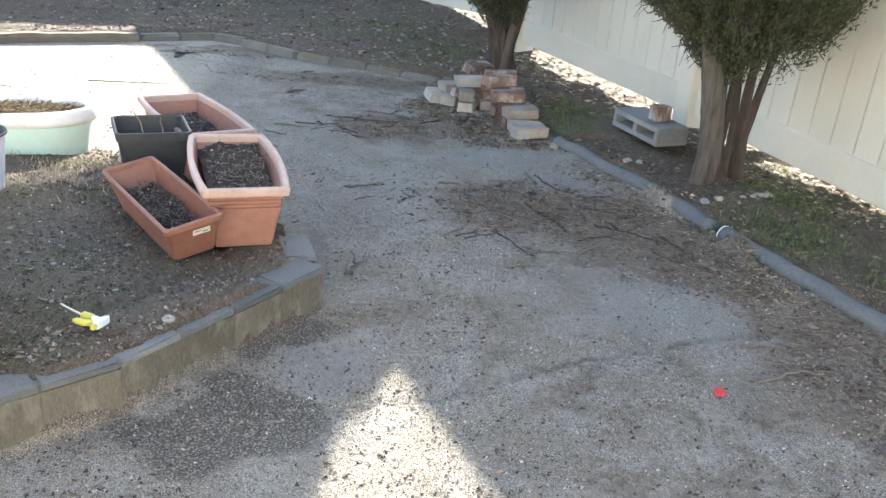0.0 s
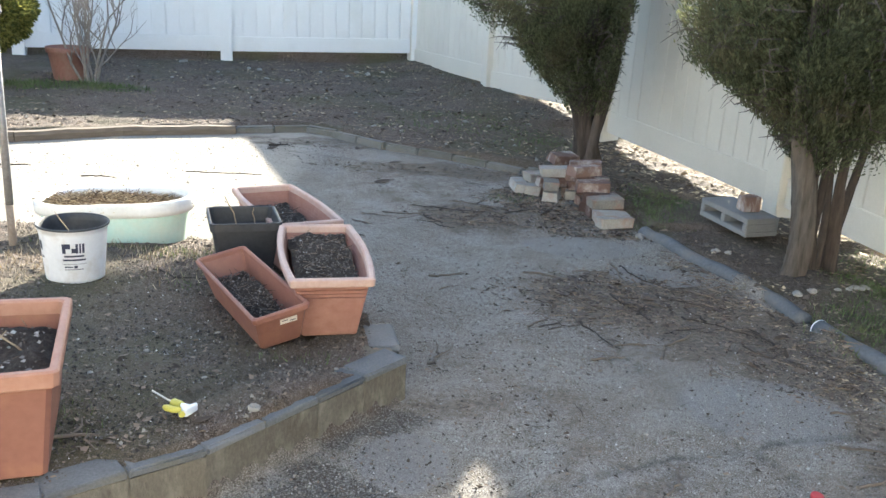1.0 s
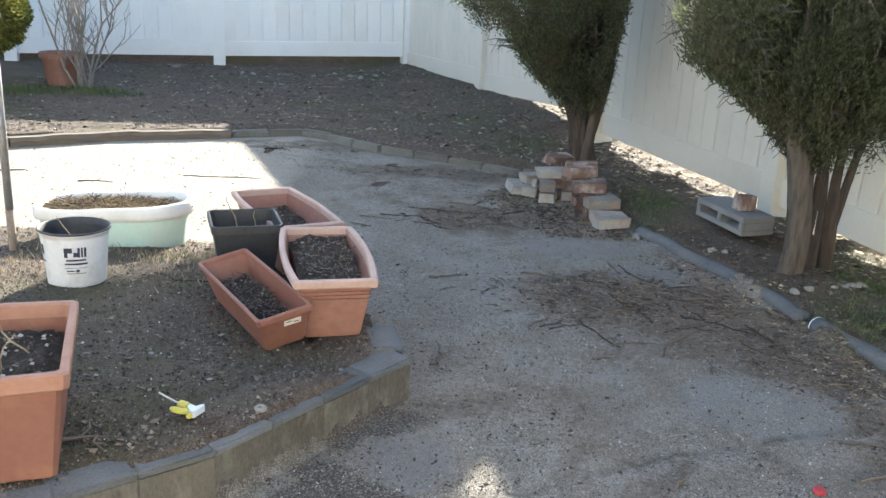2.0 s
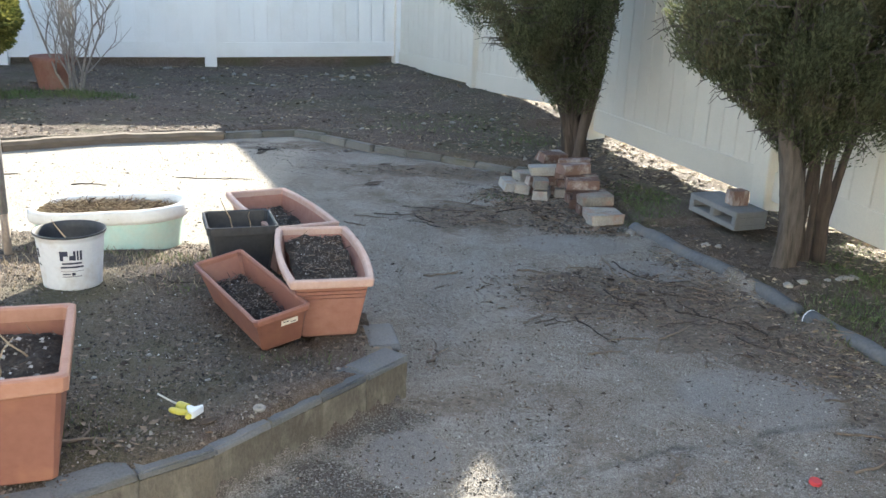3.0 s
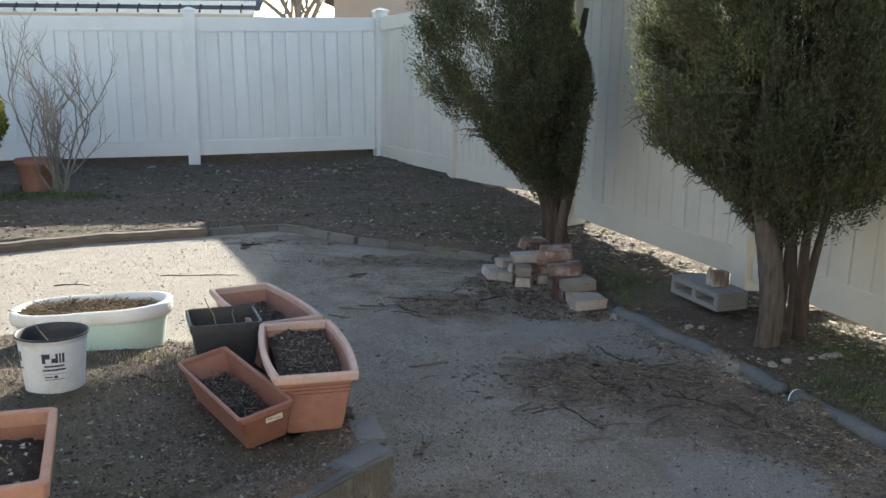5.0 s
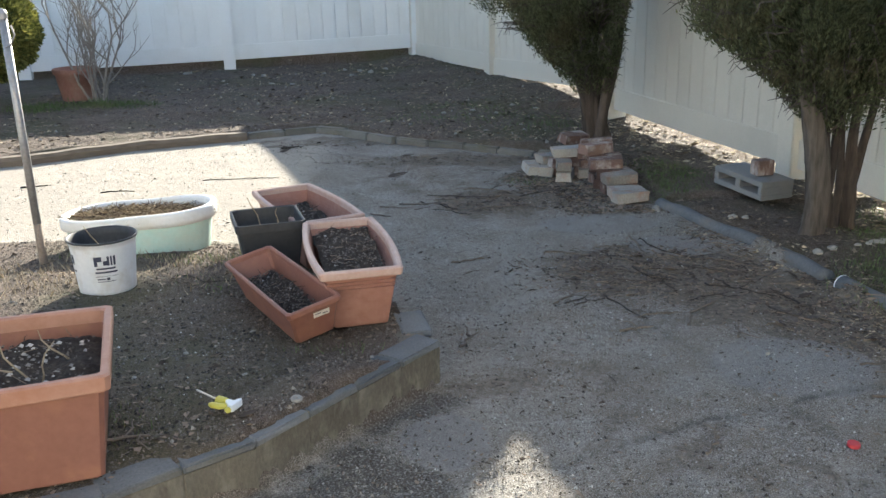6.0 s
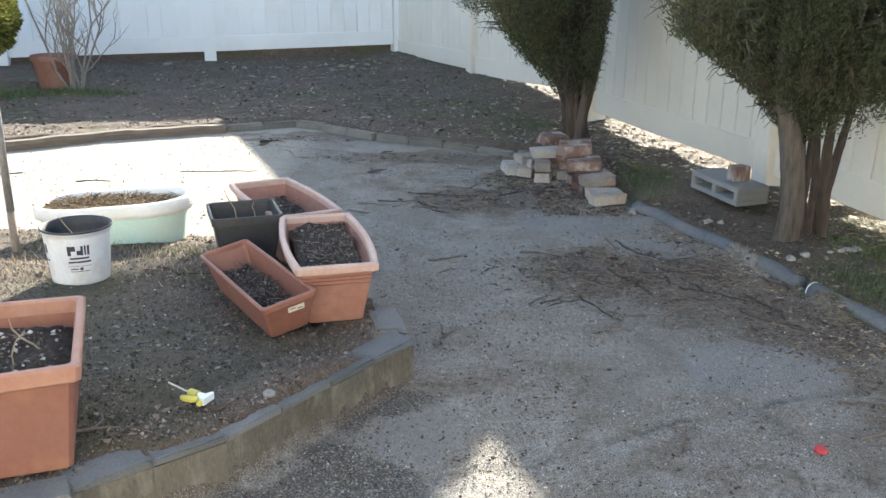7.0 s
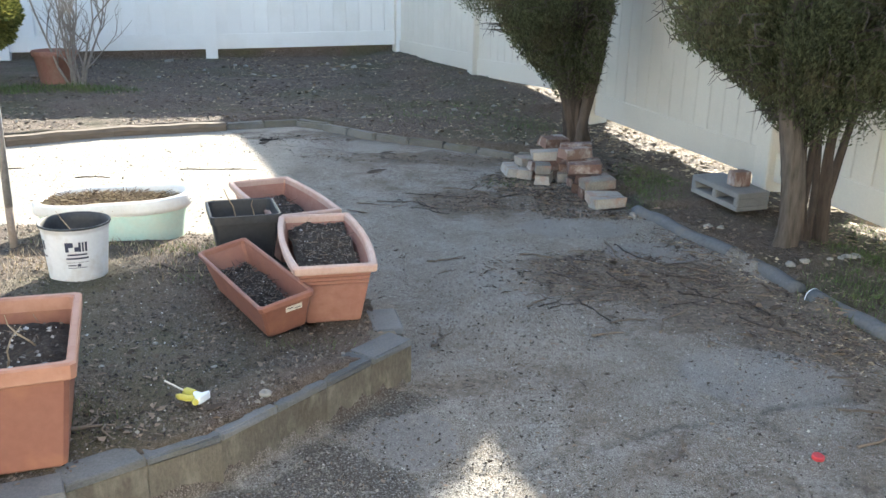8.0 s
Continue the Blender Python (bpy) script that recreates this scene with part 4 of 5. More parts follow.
def brick_pile():
    rows = [  # x, y, z, turn, tilt, tone, label
        (0.845, 5.20, 0.004, 2, 0, "brick_pale"), (0.83, 5.31, 0.0, 6, 2, "brick_pale"), (0.80, 5.43, 0.0, 3, 0, "brick_red"), (0.81, 5.42, 0.062, 3, 1, "brick_pale"),
        (0.78, 5.56, 0.0, 2, 0, "brick_red"), (0.80, 5.55, 0.062, 4, 1, "brick_red"), (0.755, 5.57, 0.124, -8, 2, "brick_red"),
        (0.76, 5.70, 0.0, 0, 0, "brick_red"), (0.76, 5.71, 0.062, -3, 0, "brick_red"), (0.745, 5.70, 0.124, 12, -2, "brick_red"), (0.715, 5.71, 0.186, 16, 3, "brick_red"),
        (0.72, 5.86, 0.0, 0, 0, "brick_pale"), (0.73, 5.86, 0.062, 0, 0, "brick_red"), (0.71, 5.87, 0.124, 3, 0, "brick_red"), (0.72, 5.86, 0.186, -4, 0, "brick_red"),
        (0.52, 5.80, 0.0, 80, 0, "brick_pale"), (0.515, 5.80, 0.062, 84, 0, "brick_pale"), (0.55, 5.92, 0.124, 5, 0, "brick_pale"), (0.54, 5.91, 0.062, 2, 0, "brick_red"), (0.54, 5.92, 0.0, 2, 0, "brick_red"),
        (0.42, 5.95, 0.0, 70, 0, "brick_pale"), (0.33, 6.0, 0.0, 95, 4, "brick_pale"), (0.44, 6.02, 0.062, 20, 5, "brick_pale"), (0.60, 6.05, 0.19, 30, 14, "brick_red"),
    ]
    for k, (x, y, z, turn, tilt, tone) in enumerate(rows):
        b = part("brick", brick_mesh(40 + k, 0.011), tone, m=pose(x + RNG.uniform(-0.012, 0.012), y + RNG.uniform(-0.01, 0.01), z + 0.004, tilt + RNG.uniform(-3.5, 3.5), RNG.uniform(-3, 3), turn + 5 + RNG.uniform(-13, 13)))
        tagged(b, "old red brick loose in the heap" if tone == "brick_red" else "old brick crusted with pale mortar in the heap", "brick", "bricks in the heap")


brick_pile()


def concrete_block():
    block = empty("concrete_block", pose(1.515, 5.14, gz(1.5, 5.14) + 0.004, 0, -2.5, 113) @ Matrix.Diagonal((1.05, 1.05, 0.82, 1)), "grey hollow concrete block lying on its side", "block")
    # cores run through the block, seen along its long side
    bm = bmesh.new()
    for x0, x1, z0, z1 in ((-0.2, 0.2, 0.0, 0.036), (-0.2, 0.2, 0.089, 0.125), (-0.2, -0.165, 0.0355, 0.0895), (-0.018, 0.018, 0.0355, 0.0895), (0.165, 0.2, 0.0355, 0.0895)):
        box(bm, x0, x1, -0.1, 0.1, z0, z1, 0.004)
    part("block_body", bm, "block", block)
    half = part("brick", brick_mesh(99, 0.004), "brick_red", m=pose(1.545, 5.08, gz(1.5, 5.14) + 0.107, 0, 0, 14) @ Matrix.Diagonal((0.48, 0.9, 1.35, 1)))
    tagged(half, "broken red brick end sitting on the concrete block", "brick")


concrete_block()


# ---- trees and shrubs ----
def foliage(name, parent, mat, spots, size, rng, wide=0.26, loose=0.45):
    """Small sprays of scale leaves, one blade each. spots: (x, y, z, outward) arrays."""
    x, y, z, ox, oy, oz = spots
    n = len(x)
    d = np.stack([ox, oy, oz], 1) + rng.normal(0, loose, (n, 3))
    d /= np.linalg.norm(d, axis=1)[:, None]
    side = np.cross(d, rng.normal(0, 1, (n, 3)))
    side /= np.linalg.norm(side, axis=1)[:, None] + 1e-9
    s = size * rng.uniform(0.6, 1.35, n)[:, None]
    p = np.stack([x, y, z], 1)
    a, tip = p - d * s * 0.3, p + d * s
    mid = p + d * s * 0.25
    w = side * s * wide
    v = np.stack([a, mid + w, tip, mid - w], 1).reshape(-1, 3)
    faces = np.arange(n)[:, None] * 4 + np.array([[0, 1, 2, 3]])
    me = bpy.data.meshes.new(name)
    me.vertices.add(len(v))
    me.vertices.foreach_set("co", v.ravel())
    me.loops.add(faces.size)
    me.loops.foreach_set("vertex_index", faces.ravel())
    me.polygons.add(len(faces))
    me.polygons.foreach_set("loop_start", np.arange(0, faces.size, 4))
    me.polygons.foreach_set("loop_total", np.full(len(faces), 4))
    me.update(calc_edges=True)
    me.materials.append(M[mat])
    ob = new(name, me)
    ob.parent = parent
    ob["kind"] = "stuff"
    return ob


def evergreen(m, label, stems, outline, lean, count, seed, top):
    """A multi-stemmed upright evergreen. outline: (height, left reach, right reach) of the crown; stems: foot and head."""
    tree = empty("evergreen_tree", m, label, "tree", "evergreens along the fence")
    rng = np.random.default_rng(seed)
    r = random.Random(seed)
    for k, (x0, y0, x1, y1, z1, rad) in enumerate(stems):
        bm = bmesh.new()
        pts, rads = [], []
        for i in range(31):
            t = i / 30
            pts.append((x0 + (x1 - x0) * t + rad * 1.0 * math.sin(8 * t + 2.1 * k), y0 + (y1 - y0) * t + 0.02 * math.cos(4 * t + 2 * k), -0.08 + (z1 + 0.08) * t))
            rads.append(rad * (1.25 - 0.75 * t + (0.5 if i == 0 else 0.18 if i == 1 else 0)))
        tube(bm, pts, rads, 26)
        for v in bm.verts:
            t = min(max((v.co.z + 0.08) / (z1 + 0.08), 0), 1)
            cx, cy = x0 + (x1 - x0) * t, y0 + (y1 - y0) * t
            ang = math.atan2(v.co.y - cy, v.co.x - cx)
            fibre = noise.noise(Vector((math.cos(ang) * 3.2 + k, math.sin(ang) * 3.2, v.co.z * 2.2 + k * 5)))
            v.co += Vector((math.cos(ang), math.sin(ang), 0)) * rad * (0.52 * fibre + 0.18 * math.sin(ang * 3 + v.co.z * 2.5 + k))
        part("trunk", bm, "bark_pale" if k == 0 and seed == 21 else "bark", tree, smooth=True)
    zs, ls, rs = (np.array(c) for c in zip(*outline))

    def reach(z, ang):
        left, right = np.interp(z, zs, ls), np.interp(z, zs, rs)
        c = np.cos(ang)
        side = np.where(c < 0, left, right)
        depth = (left + right) / 2
        return 1 / np.sqrt((c / side) ** 2 + (np.sin(ang) / depth) ** 2)

    # boughs: upright plumes, each a bunch of sprays
    plumes = []
    for _ in range(540):
        z = zs[0] + (top - zs[0]) * r.random() ** 0.85
        ang = r.uniform(0, 6.2832)
        rr = float(reach(z, ang))
        k = r.uniform(0.72, 1.02) if r.random() < 0.6 else r.uniform(0.15, 0.75)
        cx, cy = math.cos(ang) * rr * k + lean * z, math.sin(ang) * rr * k
        plumes.append((cx, cy, z, math.cos(ang), math.sin(ang), r.uniform(0.08, 0.17)))
    per = count // len(plumes)
    xs, ys, zz, ox, oy, oz = [], [], [], [], [], []
    for cx, cy, cz, ux, uy, s in plumes:
        g = rng.normal(0, 1, (per, 3))
        g /= np.linalg.norm(g, axis=1)[:, None]
        g *= rng.random((per, 1)) ** 0.45
        px = cx + g[:, 0] * s * 0.85 + ux * 0.10 * g[:, 2]
        py = cy + g[:, 1] * s * 0.85 + uy * 0.10 * g[:, 2]
        pz = cz + g[:, 2] * s * 1.9
        xs.append(px), ys.append(py), zz.append(pz)
        hx, hy, hz = ux * r.uniform(0.1, 0.9) + r.uniform(-0.4, 0.4), uy * r.uniform(0.1, 0.9) + r.uniform(-0.4, 0.4), r.uniform(0.5, 1.2)
        ox.append(hx + g[:, 0] * 0.3), oy.append(hy + g[:, 1] * 0.3), oz.append(hz + 0 * g[:, 2])
    spots = [np.concatenate(c) for c in (xs, ys, zz, ox, oy, oz)]
    ang = np.arctan2(spots[1], spots[0] - lean * spots[2])
    ragged = 1.0 + 0.16 * (value_noise(ang * 3 + 20, spots[2] * 1.5, 0.35) - 0.5) + rng.normal(0, 0.05, len(ang))
    keep = (np.hypot(spots[0] - lean * spots[2], spots[1]) < reach(spots[2], ang) * ragged) & (spots[2] > zs[0])
    # thin the lowest skirt so that stems and light show
    keep &= rng.random(len(ang)) < 0.25 + 0.75 * smooth01(zs[0], zs[0] + 0.45, spots[2])
    foliage("crown", tree, "evergreen", [c[keep] for c in spots], 0.0185, rng, 0.2, 0.35)
    # dead twigs below the crown
    bm = bmesh.new()
    for _ in range(90):
        ang = r.uniform(0, 6.2832)
        z = zs[0] + r.uniform(0.05, 0.75)
        rr = float(reach(max(z, zs[0]), ang))
        a = Vector((lean * z, 0, z - 0.12))
        b = Vector((math.cos(ang) * rr * 0.95 + lean * z, math.sin(ang) * rr * 0.95, z + 0.05))
        c = a.lerp(b, 0.5) + Vector((r.uniform(-0.05, 0.05), r.uniform(-0.05, 0.05), 0.04))
        tube(bm, [a, c, b, b + Vector((math.cos(ang) * 0.06, math.sin(ang) * 0.06, r.uniform(-0.07, 0.03)))], [0.009, 0.006, 0.0035, 0.0012], 5)
    part("twig_tangle", bm, "bark", tree)["kind"] = "stuff"
    bm = bmesh.new()
    for _ in range(70):
        ang = r.uniform(2.2, 5.2)
        z = zs[0] + r.uniform(0.12, 0.8)
        rr = float(reach(z, ang)) * r.uniform(0.9, 1.0)
        b = Vector((math.cos(ang) * rr + lean * z, math.sin(ang) * rr, z))
        out = Vector((math.cos(ang), math.sin(ang), 0)) * r.uniform(0.04, 0.11)
        mid = b + out * 0.5 + Vector((r.uniform(-0.02, 0.02), r.uniform(-0.02, 0.02), r.uniform(-0.03, 0.03)))
        end = b + out + Vector((r.uniform(-0.03, 0.03), r.uniform(-0.03, 0.03), r.uniform(-0.09, 0.03)))
        tube(bm, [b - out * 2, b, mid, end], [0.005, 0.0035, 0.0025, 0.001], 4)
        tube(bm, [mid, mid + Vector((r.uniform(-0.04, 0.04), r.uniform(-0.04, 0.04), r.uniform(-0.06, 0.02)))], [0.002, 0.0008], 4)
    part("bare_twig_fringe", bm, "bark_pale", tree)["kind"] = "stuff"
    return tree


evergreen(pose(1.64, 4.50, 0.03), "bushy evergreen with several bare brown trunks", [(-0.06, -0.15, -0.15, -0.12, 1.6, 0.044), (0.07, 0.02, 0.0, 0.05, 1.7, 0.024), (0.095, 0.05, 0.06, 0.0, 1.6, 0.018), (0.14, 0.08, 0.11, 0.12, 1.6, 0.017),
          (0.19, 0.10, 0.26, 0.12, 1.6, 0.024), (0.215, 0.16, 0.42, 0.2, 1.6, 0.019), (0.03, 0.14, -0.10, 0.24, 1.6, 0.012)],
          [(0.50, 0.06, 0.30), (0.66, 0.18, 0.50), (0.85, 0.40, 0.54), (1.0, 0.63, 0.58), (1.3, 0.74, 0.62), (1.85, 0.66, 0.62), (2.4, 0.5, 0.48), (3.0, 0.2, 0.2)], 0.0, 600000, 21, 3.0)
evergreen(pose(0.82, 6.92, 0.09), "bushy evergreen with forked trunks behind the bricks", [(-0.03, -0.04, -0.40, 0.0, 1.7, 0.036), (0.02, 0.02, -0.06, 0.05, 1.8, 0.048), (0.075, -0.02, 0.20, 0.0, 1.7, 0.036), (0.05, 0.06, 0.10, 0.1, 1.5, 0.03), (0.0, 0.0, -0.22, -0.1, 1.4, 0.02)],
          [(0.30, 0.14, 0.14), (0.5, 0.30, 0.18), (0.7, 0.55, 0.2), (1.1, 1.0, 0.25), (1.3, 1.1, 0.21), (1.5, 1.17, 0.13), (1.68, 1.19, 0.07), (1.8, 1.2, 0.07), (1.95, 1.21, 0.12), (2.15, 1.22, 0.16), (2.35, 1.1, 0.22), (2.7, 1.0, 0.3), (3.6, 0.25, 0.2)], 0.0, 600000, 22, 3.6)


def round_bush():
    bush = empty("round_bush", pose(-4.78, 8.75, 0.08), "clipped round yellow-green evergreen bush", "bush")
    rng = np.random.default_rng(31)
    n = 40000
    g = rng.normal(0, 1, (n, 3))
    g /= np.linalg.norm(g, axis=1)[:, None]
    rad = 0.50 * (1 + 0.07 * np.sin(g[:, 0] * 9 + 2) * np.sin(g[:, 2] * 8)) * rng.random(n) ** 0.16
    foliage("crown", bush, "bush", [g[:, 0] * rad * 1.1, g[:, 1] * rad * 1.1, 0.77 + g[:, 2] * rad * 0.98, g[:, 0], g[:, 1], g[:, 2] + 0.2], 0.035, rng)
    bm = bmesh.new()
    tube(bm, [(0, 0, -0.08), (0.02, 0, 0.3), (0, 0.01, 0.7)], [0.045, 0.038, 0.02], 10)
    part("trunk", bm, "bark", bush)


round_bush()


def bare_branches(bm, p, d, n, rad, depth, r):
    """A forking twig."""
    pts, rads = [p], [rad]
    for i in range(4):
        d = (d + Vector((r.uniform(-0.27, 0.27), r.uniform(-0.27, 0.27), r.uniform(-0.06, 0.2)))).normalized()
        p = p + d * n / 4
        pts.append(p)
        rads.append(rad * (1 - 0.14 * (i + 1)))
        if depth:
            side = Vector((r.uniform(-1, 1), r.uniform(-1, 1), r.uniform(0.0, 0.7))).normalized()
            bare_branches(bm, p, (d * 0.7 + side * 0.75).normalized(), n * r.uniform(0.4, 0.65), rad * 0.55, depth - 1, r)
    tube(bm, pts, rads, 5)


def bare_shrub():
    shrub = empty("bare_shrub", pose(-3.83, 9.08, 0.08), "leafless grey-stemmed shrub beside the clay pot", "shrub")
    r = random.Random(5)
    for k in range(7):
        bm = bmesh.new()
        a = k * 0.9 + 0.3
        bare_branches(bm, Vector((0.05 * math.cos(a), 0.05 * math.sin(a), -0.05)), Vector((0.17 * math.cos(a) - 0.14, 0.2 * math.sin(a), 1)).normalized(), r.uniform(0.6, 1.1), 0.0145, 3, r)
        part("stem", bm, "grey_bark", shrub)


bare_shrub()


def far_tree():
    tree = empty("bare_tree", pose(-5.6, 34.0, 0), "tall leafless tree beyond the fence", "tree")
    r = random.Random(9)
    bm = bmesh.new()
    tube(bm, [(0, 0, -0.1), (0.1, 0, 1.2), (0.15, 0, 2.6)], [0.3, 0.24, 0.2], 10)
    part("trunk", bm, "grey_bark", tree)
    for k in range(7):
        bm = bmesh.new()
        a = k * 0.9
        bare_branches(bm, Vector((0.12, 0, 2.0 + 0.1 * k)), Vector((0.7 * math.cos(a), 0.4 * math.sin(a), 1)).normalized(), r.uniform(2.5, 4), 0.10, 3, r)
        part("limb", bm, "grey_bark", tree)


far_tree()


def unseen_shade_tree():
    """A tall tree added out of view beyond the fence so that its crown shades the near bed."""
    tree = empty("evergreen_tree", pose(1.52, 14.6, 0), "unseen tall evergreen added beyond the fence for its shade", "tree")
    bm = bmesh.new()
    tube(bm, [(0, 0, -0.1), (0.03, 0, 2.0), (0.0, 0.02, 4.5), (0.02, 0, 7.2)], [0.17, 0.14, 0.1, 0.03], 12)
    part("trunk", bm, "bark", tree, smooth=True)
    rng = np.random.default_rng(77)
    r = random.Random(77)
    bm = bmesh.new()
    xs = []
    for _ in range(260):
        z = r.uniform(4.6, 7.6)
        reach = 0.78 * (1 - max(0, z - 5.6) / 2.4) * min(1, (z - 4.3) / 0.35)
        a, k = r.uniform(0, 6.2832), r.random() ** 0.6
        tip = Vector((math.cos(a) * reach * k, math.sin(a) * reach * k, z))
        if k > 0.6:
            tube(bm, [(0, 0, z - 0.35 * reach), tip], [0.02, 0.006], 5)
        g = rng.normal(0, 0.13, (130, 3))
        xs.append(np.array(tip)[None] + g)
    part("limb_tangle", bm, "bark", tree)["kind"] = "stuff"
    p = np.concatenate(xs)
    d = np.hypot(p[:, 0], p[:, 1]) + 1e-6
    foliage("crown", tree, "evergreen", [p[:, 0], p[:, 1], p[:, 2], p[:, 0] / d, p[:, 1] / d, 0.5 + 0 * d], 0.07, rng)


unseen_shade_tree()


# ---- beyond the fence ----
def shed_and_ladder():
    shed = empty("shed", pose(-5.7, 15.6, 0), "low neighbouring shed with a dark shingle roof", "shed")
    bm = bmesh.new()
    box(bm, -3.4, 2.75, -1.4, 1.6, -0.1, 2.1)
    part("wall", bm, "siding", shed)
    roof = empty("roof", Matrix.Identity(4))
    roof.parent = shed
    for k in range(10):
        y0, z0 = -1.65 + 0.24 * k, 2.12 + 0.13 * k
        bm = bmesh.new()
        v = [(-3.6, y0, z0), (2.9, y0, z0), (2.9, y0 + 0.28, z0 + 0.15), (-3.6, y0 + 0.28, z0 + 0.15)]
        ring_mesh(bm, [[(a, b, c) for a, b, c in v], [(a, b, c + 0.02) for a, b, c in v]])
        part("shingle_course", bm, "shingle", roof)
    ladder = empty("ladder", pose(-9.2, 13.85, 2.10), "long aluminium ladder lying along the shed roof", "ladder")
    for z in (0.0, 0.13):
        bm = bmesh.new()
        box(bm, 0, 6.35, -0.015 + z * 0.6, 0.015 + z * 0.6, z - 0.032, z + 0.032, 0.004)
        part("rail", bm, "aluminium", ladder)
    for k in range(21):
        bm = bmesh.new()
        tube(bm, [(0.15 + 0.3 * k, -0.024, -0.006), (0.15 + 0.3 * k, 0.10, 0.136)], 0.017, 10)
        part("rung", bm, "dark", ladder, "dark rung end")


shed_and_ladder()


def neighbour_house():
    house = empty("house", pose(-0.7, 18.2, 0), "small pinkish stucco house gable with white trim", "house")
    bm = bmesh.new()
    prof = [(-1.55, -0.1), (1.55, -0.1), (1.55, 2.7), (0, 4.15), (-1.55, 2.7)]
    ring_mesh(bm, [[(x, 0.0, z) for x, z in prof], [(x, 5.0, z) for x, z in prof]])
    part("wall", bm, "stucco", house)
    for s in (-1, 1):
        bm = bmesh.new()
        q = [(s * 1.75, 2.52), (0, 4.16), (0, 4.26), (s * 1.75, 2.62)]
        ring_mesh(bm, [[(x, -0.18, z) for x, z in q], [(x, 5.2, z) for x, z in q]])
        part("roof_slope", bm, "shingle", house)
        bm = bmesh.new()
        q = [(s * 1.77, 2.47), (0, 4.12), (0, 4.27), (s * 1.77, 2.62)]
        ring_mesh(bm, [[(x, -0.22, z) for x, z in q], [(x, -0.19, z) for x, z in q]])
        part("barge_board", bm, "white_paint", house)
    bm = bmesh.new()
    tube(bm, [(-1.0, -0.25, 3.1), (-0.7, -0.3, 3.25), (-0.3, -0.3, 3.1), (-0.05, -0.25, 2.6)], 0.012, 6)
    part("cable", bm, "white_paint", house, "pale slack cable")


neighbour_house()


# ---- small things on the ground ----
def trigger_sprayer():
    """The head of a spray bottle lying on the soil."""
    x, y = -0.682, 2.295
    s = empty("spray_head", pose(x, y, gz(x, y) + 0.006, 0, 0, 0) @ Matrix.Diagonal((0.84, 0.84, 0.84, 1)), "yellow and white spray bottle head with dip tube", "spray head")
    bm = bmesh.new()
    tube(bm, [(-0.035, 0.035, 0.02), (-0.07, 0.055, 0.022), (-0.135, 0.095, 0.03)], 0.0035, 8)
    part("dip_tube", bm, "clear_tube", s, "milky plastic tube")
    bm = bmesh.new()
    tube(bm, [(-0.045, 0.038, 0.02), (-0.03, 0.028, 0.02), (-0.012, 0.018, 0.021)], [0.016, 0.017, 0.0155], 16)
    part("screw_collar", bm, "yellow", s, "ribbed yellow collar")
    bm = bmesh.new()
    ring_mesh(bm, [[(xx, yy, z) for xx, yy in ((-0.018, 0.026), (-0.012, 0.006), (0.005, -0.022), (0.018, -0.03), (0.026, -0.012), (0.040, 0.026), (0.034, 0.034), (0.014, 0.016), (0.0, 0.024))] for z in (0.006, 0.032)])
    part("head_body", bm, "sprayer_white", s, bevel=0.004)
    bm = bmesh.new()
    tube(bm, [(-0.004, -0.004, 0.019), (-0.03, -0.008, 0.02), (-0.055, 0.0, 0.021), (-0.066, 0.004, 0.021)], [0.010, 0.011, 0.011, 0.007], 12)
    part("trigger", bm, "yellow", s, "yellow trigger", smooth=True)
    bm = bmesh.new()
    tube(bm, [(0.002, -0.026, 0.018), (0.008, -0.034, 0.018)], 0.010, 14)
    part("nozzle", bm, "yellow", s, "yellow nozzle")


trigger_sprayer()


def small_round(name, x, y, prof, mat, label, cat):
    bm = bmesh.new()
    ring_mesh(bm, round_rings(prof, 24))
    return tagged(part(name, bm, mat, m=pose(x, y, gz(x, y), 6, 3, 0), smooth=False), label, cat)


small_round("plastic_disc", 1.079, 2.402, [(0.017, 0), (0.0185, 0.002), (0.018, 0.011), (0.015, 0.013), (0.004, 0.0125)], "red", "small red plastic disc on the concrete path", "disc")
small_round("stone_ring", -0.505, 2.36, [(0.016, 0), (0.018, 0.006), (0.013, 0.011), (0.006, 0.009), (0.004, 0.004)], "pebble", "small pale ring of stone on the soil", "stone")


def twig(points, rad, label="thin dry twig lying on the path", forks=0):
    rad *= 0.8
    o = Vector((*points[0], gz(*points[0])))
    t = empty("twig", Matrix.Translation(o), label, "twig", "twigs on the ground")
    r = random.Random(int(abs(points[0][0] * 1000 + points[0][1] * 77)))
    dense = []
    for (x0, y0), (x1, y1) in zip(points, points[1:]):
        for i in range(4):
            k = i / 4
            x, y = x0 + (x1 - x0) * k + r.uniform(-0.011, 0.011), y0 + (y1 - y0) * k + r.uniform(-0.011, 0.011)
            dense.append(Vector((x, y, gz(x, y) + rad * 0.9)) - o)
    x, y = points[-1]
    dense.append(Vector((x, y, gz(x, y) + rad)) - o)
    bm = bmesh.new()
    tube(bm, dense, [rad * (1 - 0.55 * i / (len(dense) - 1)) for i in range(len(dense))], 6)
    for f in range(forks):
        p = dense[len(dense) // 2 + f]
        a = r.uniform(0, 6.28)
        tube(bm, [p, p + Vector((math.cos(a) * 0.04, math.sin(a) * 0.04, 0.008)), p + Vector((math.cos(a + 0.4) * 0.09, math.sin(a + 0.4) * 0.09, 0.004))], [rad * 0.6, rad * 0.45, rad * 0.2], 5)
    part("stem", bm, "twig", t)


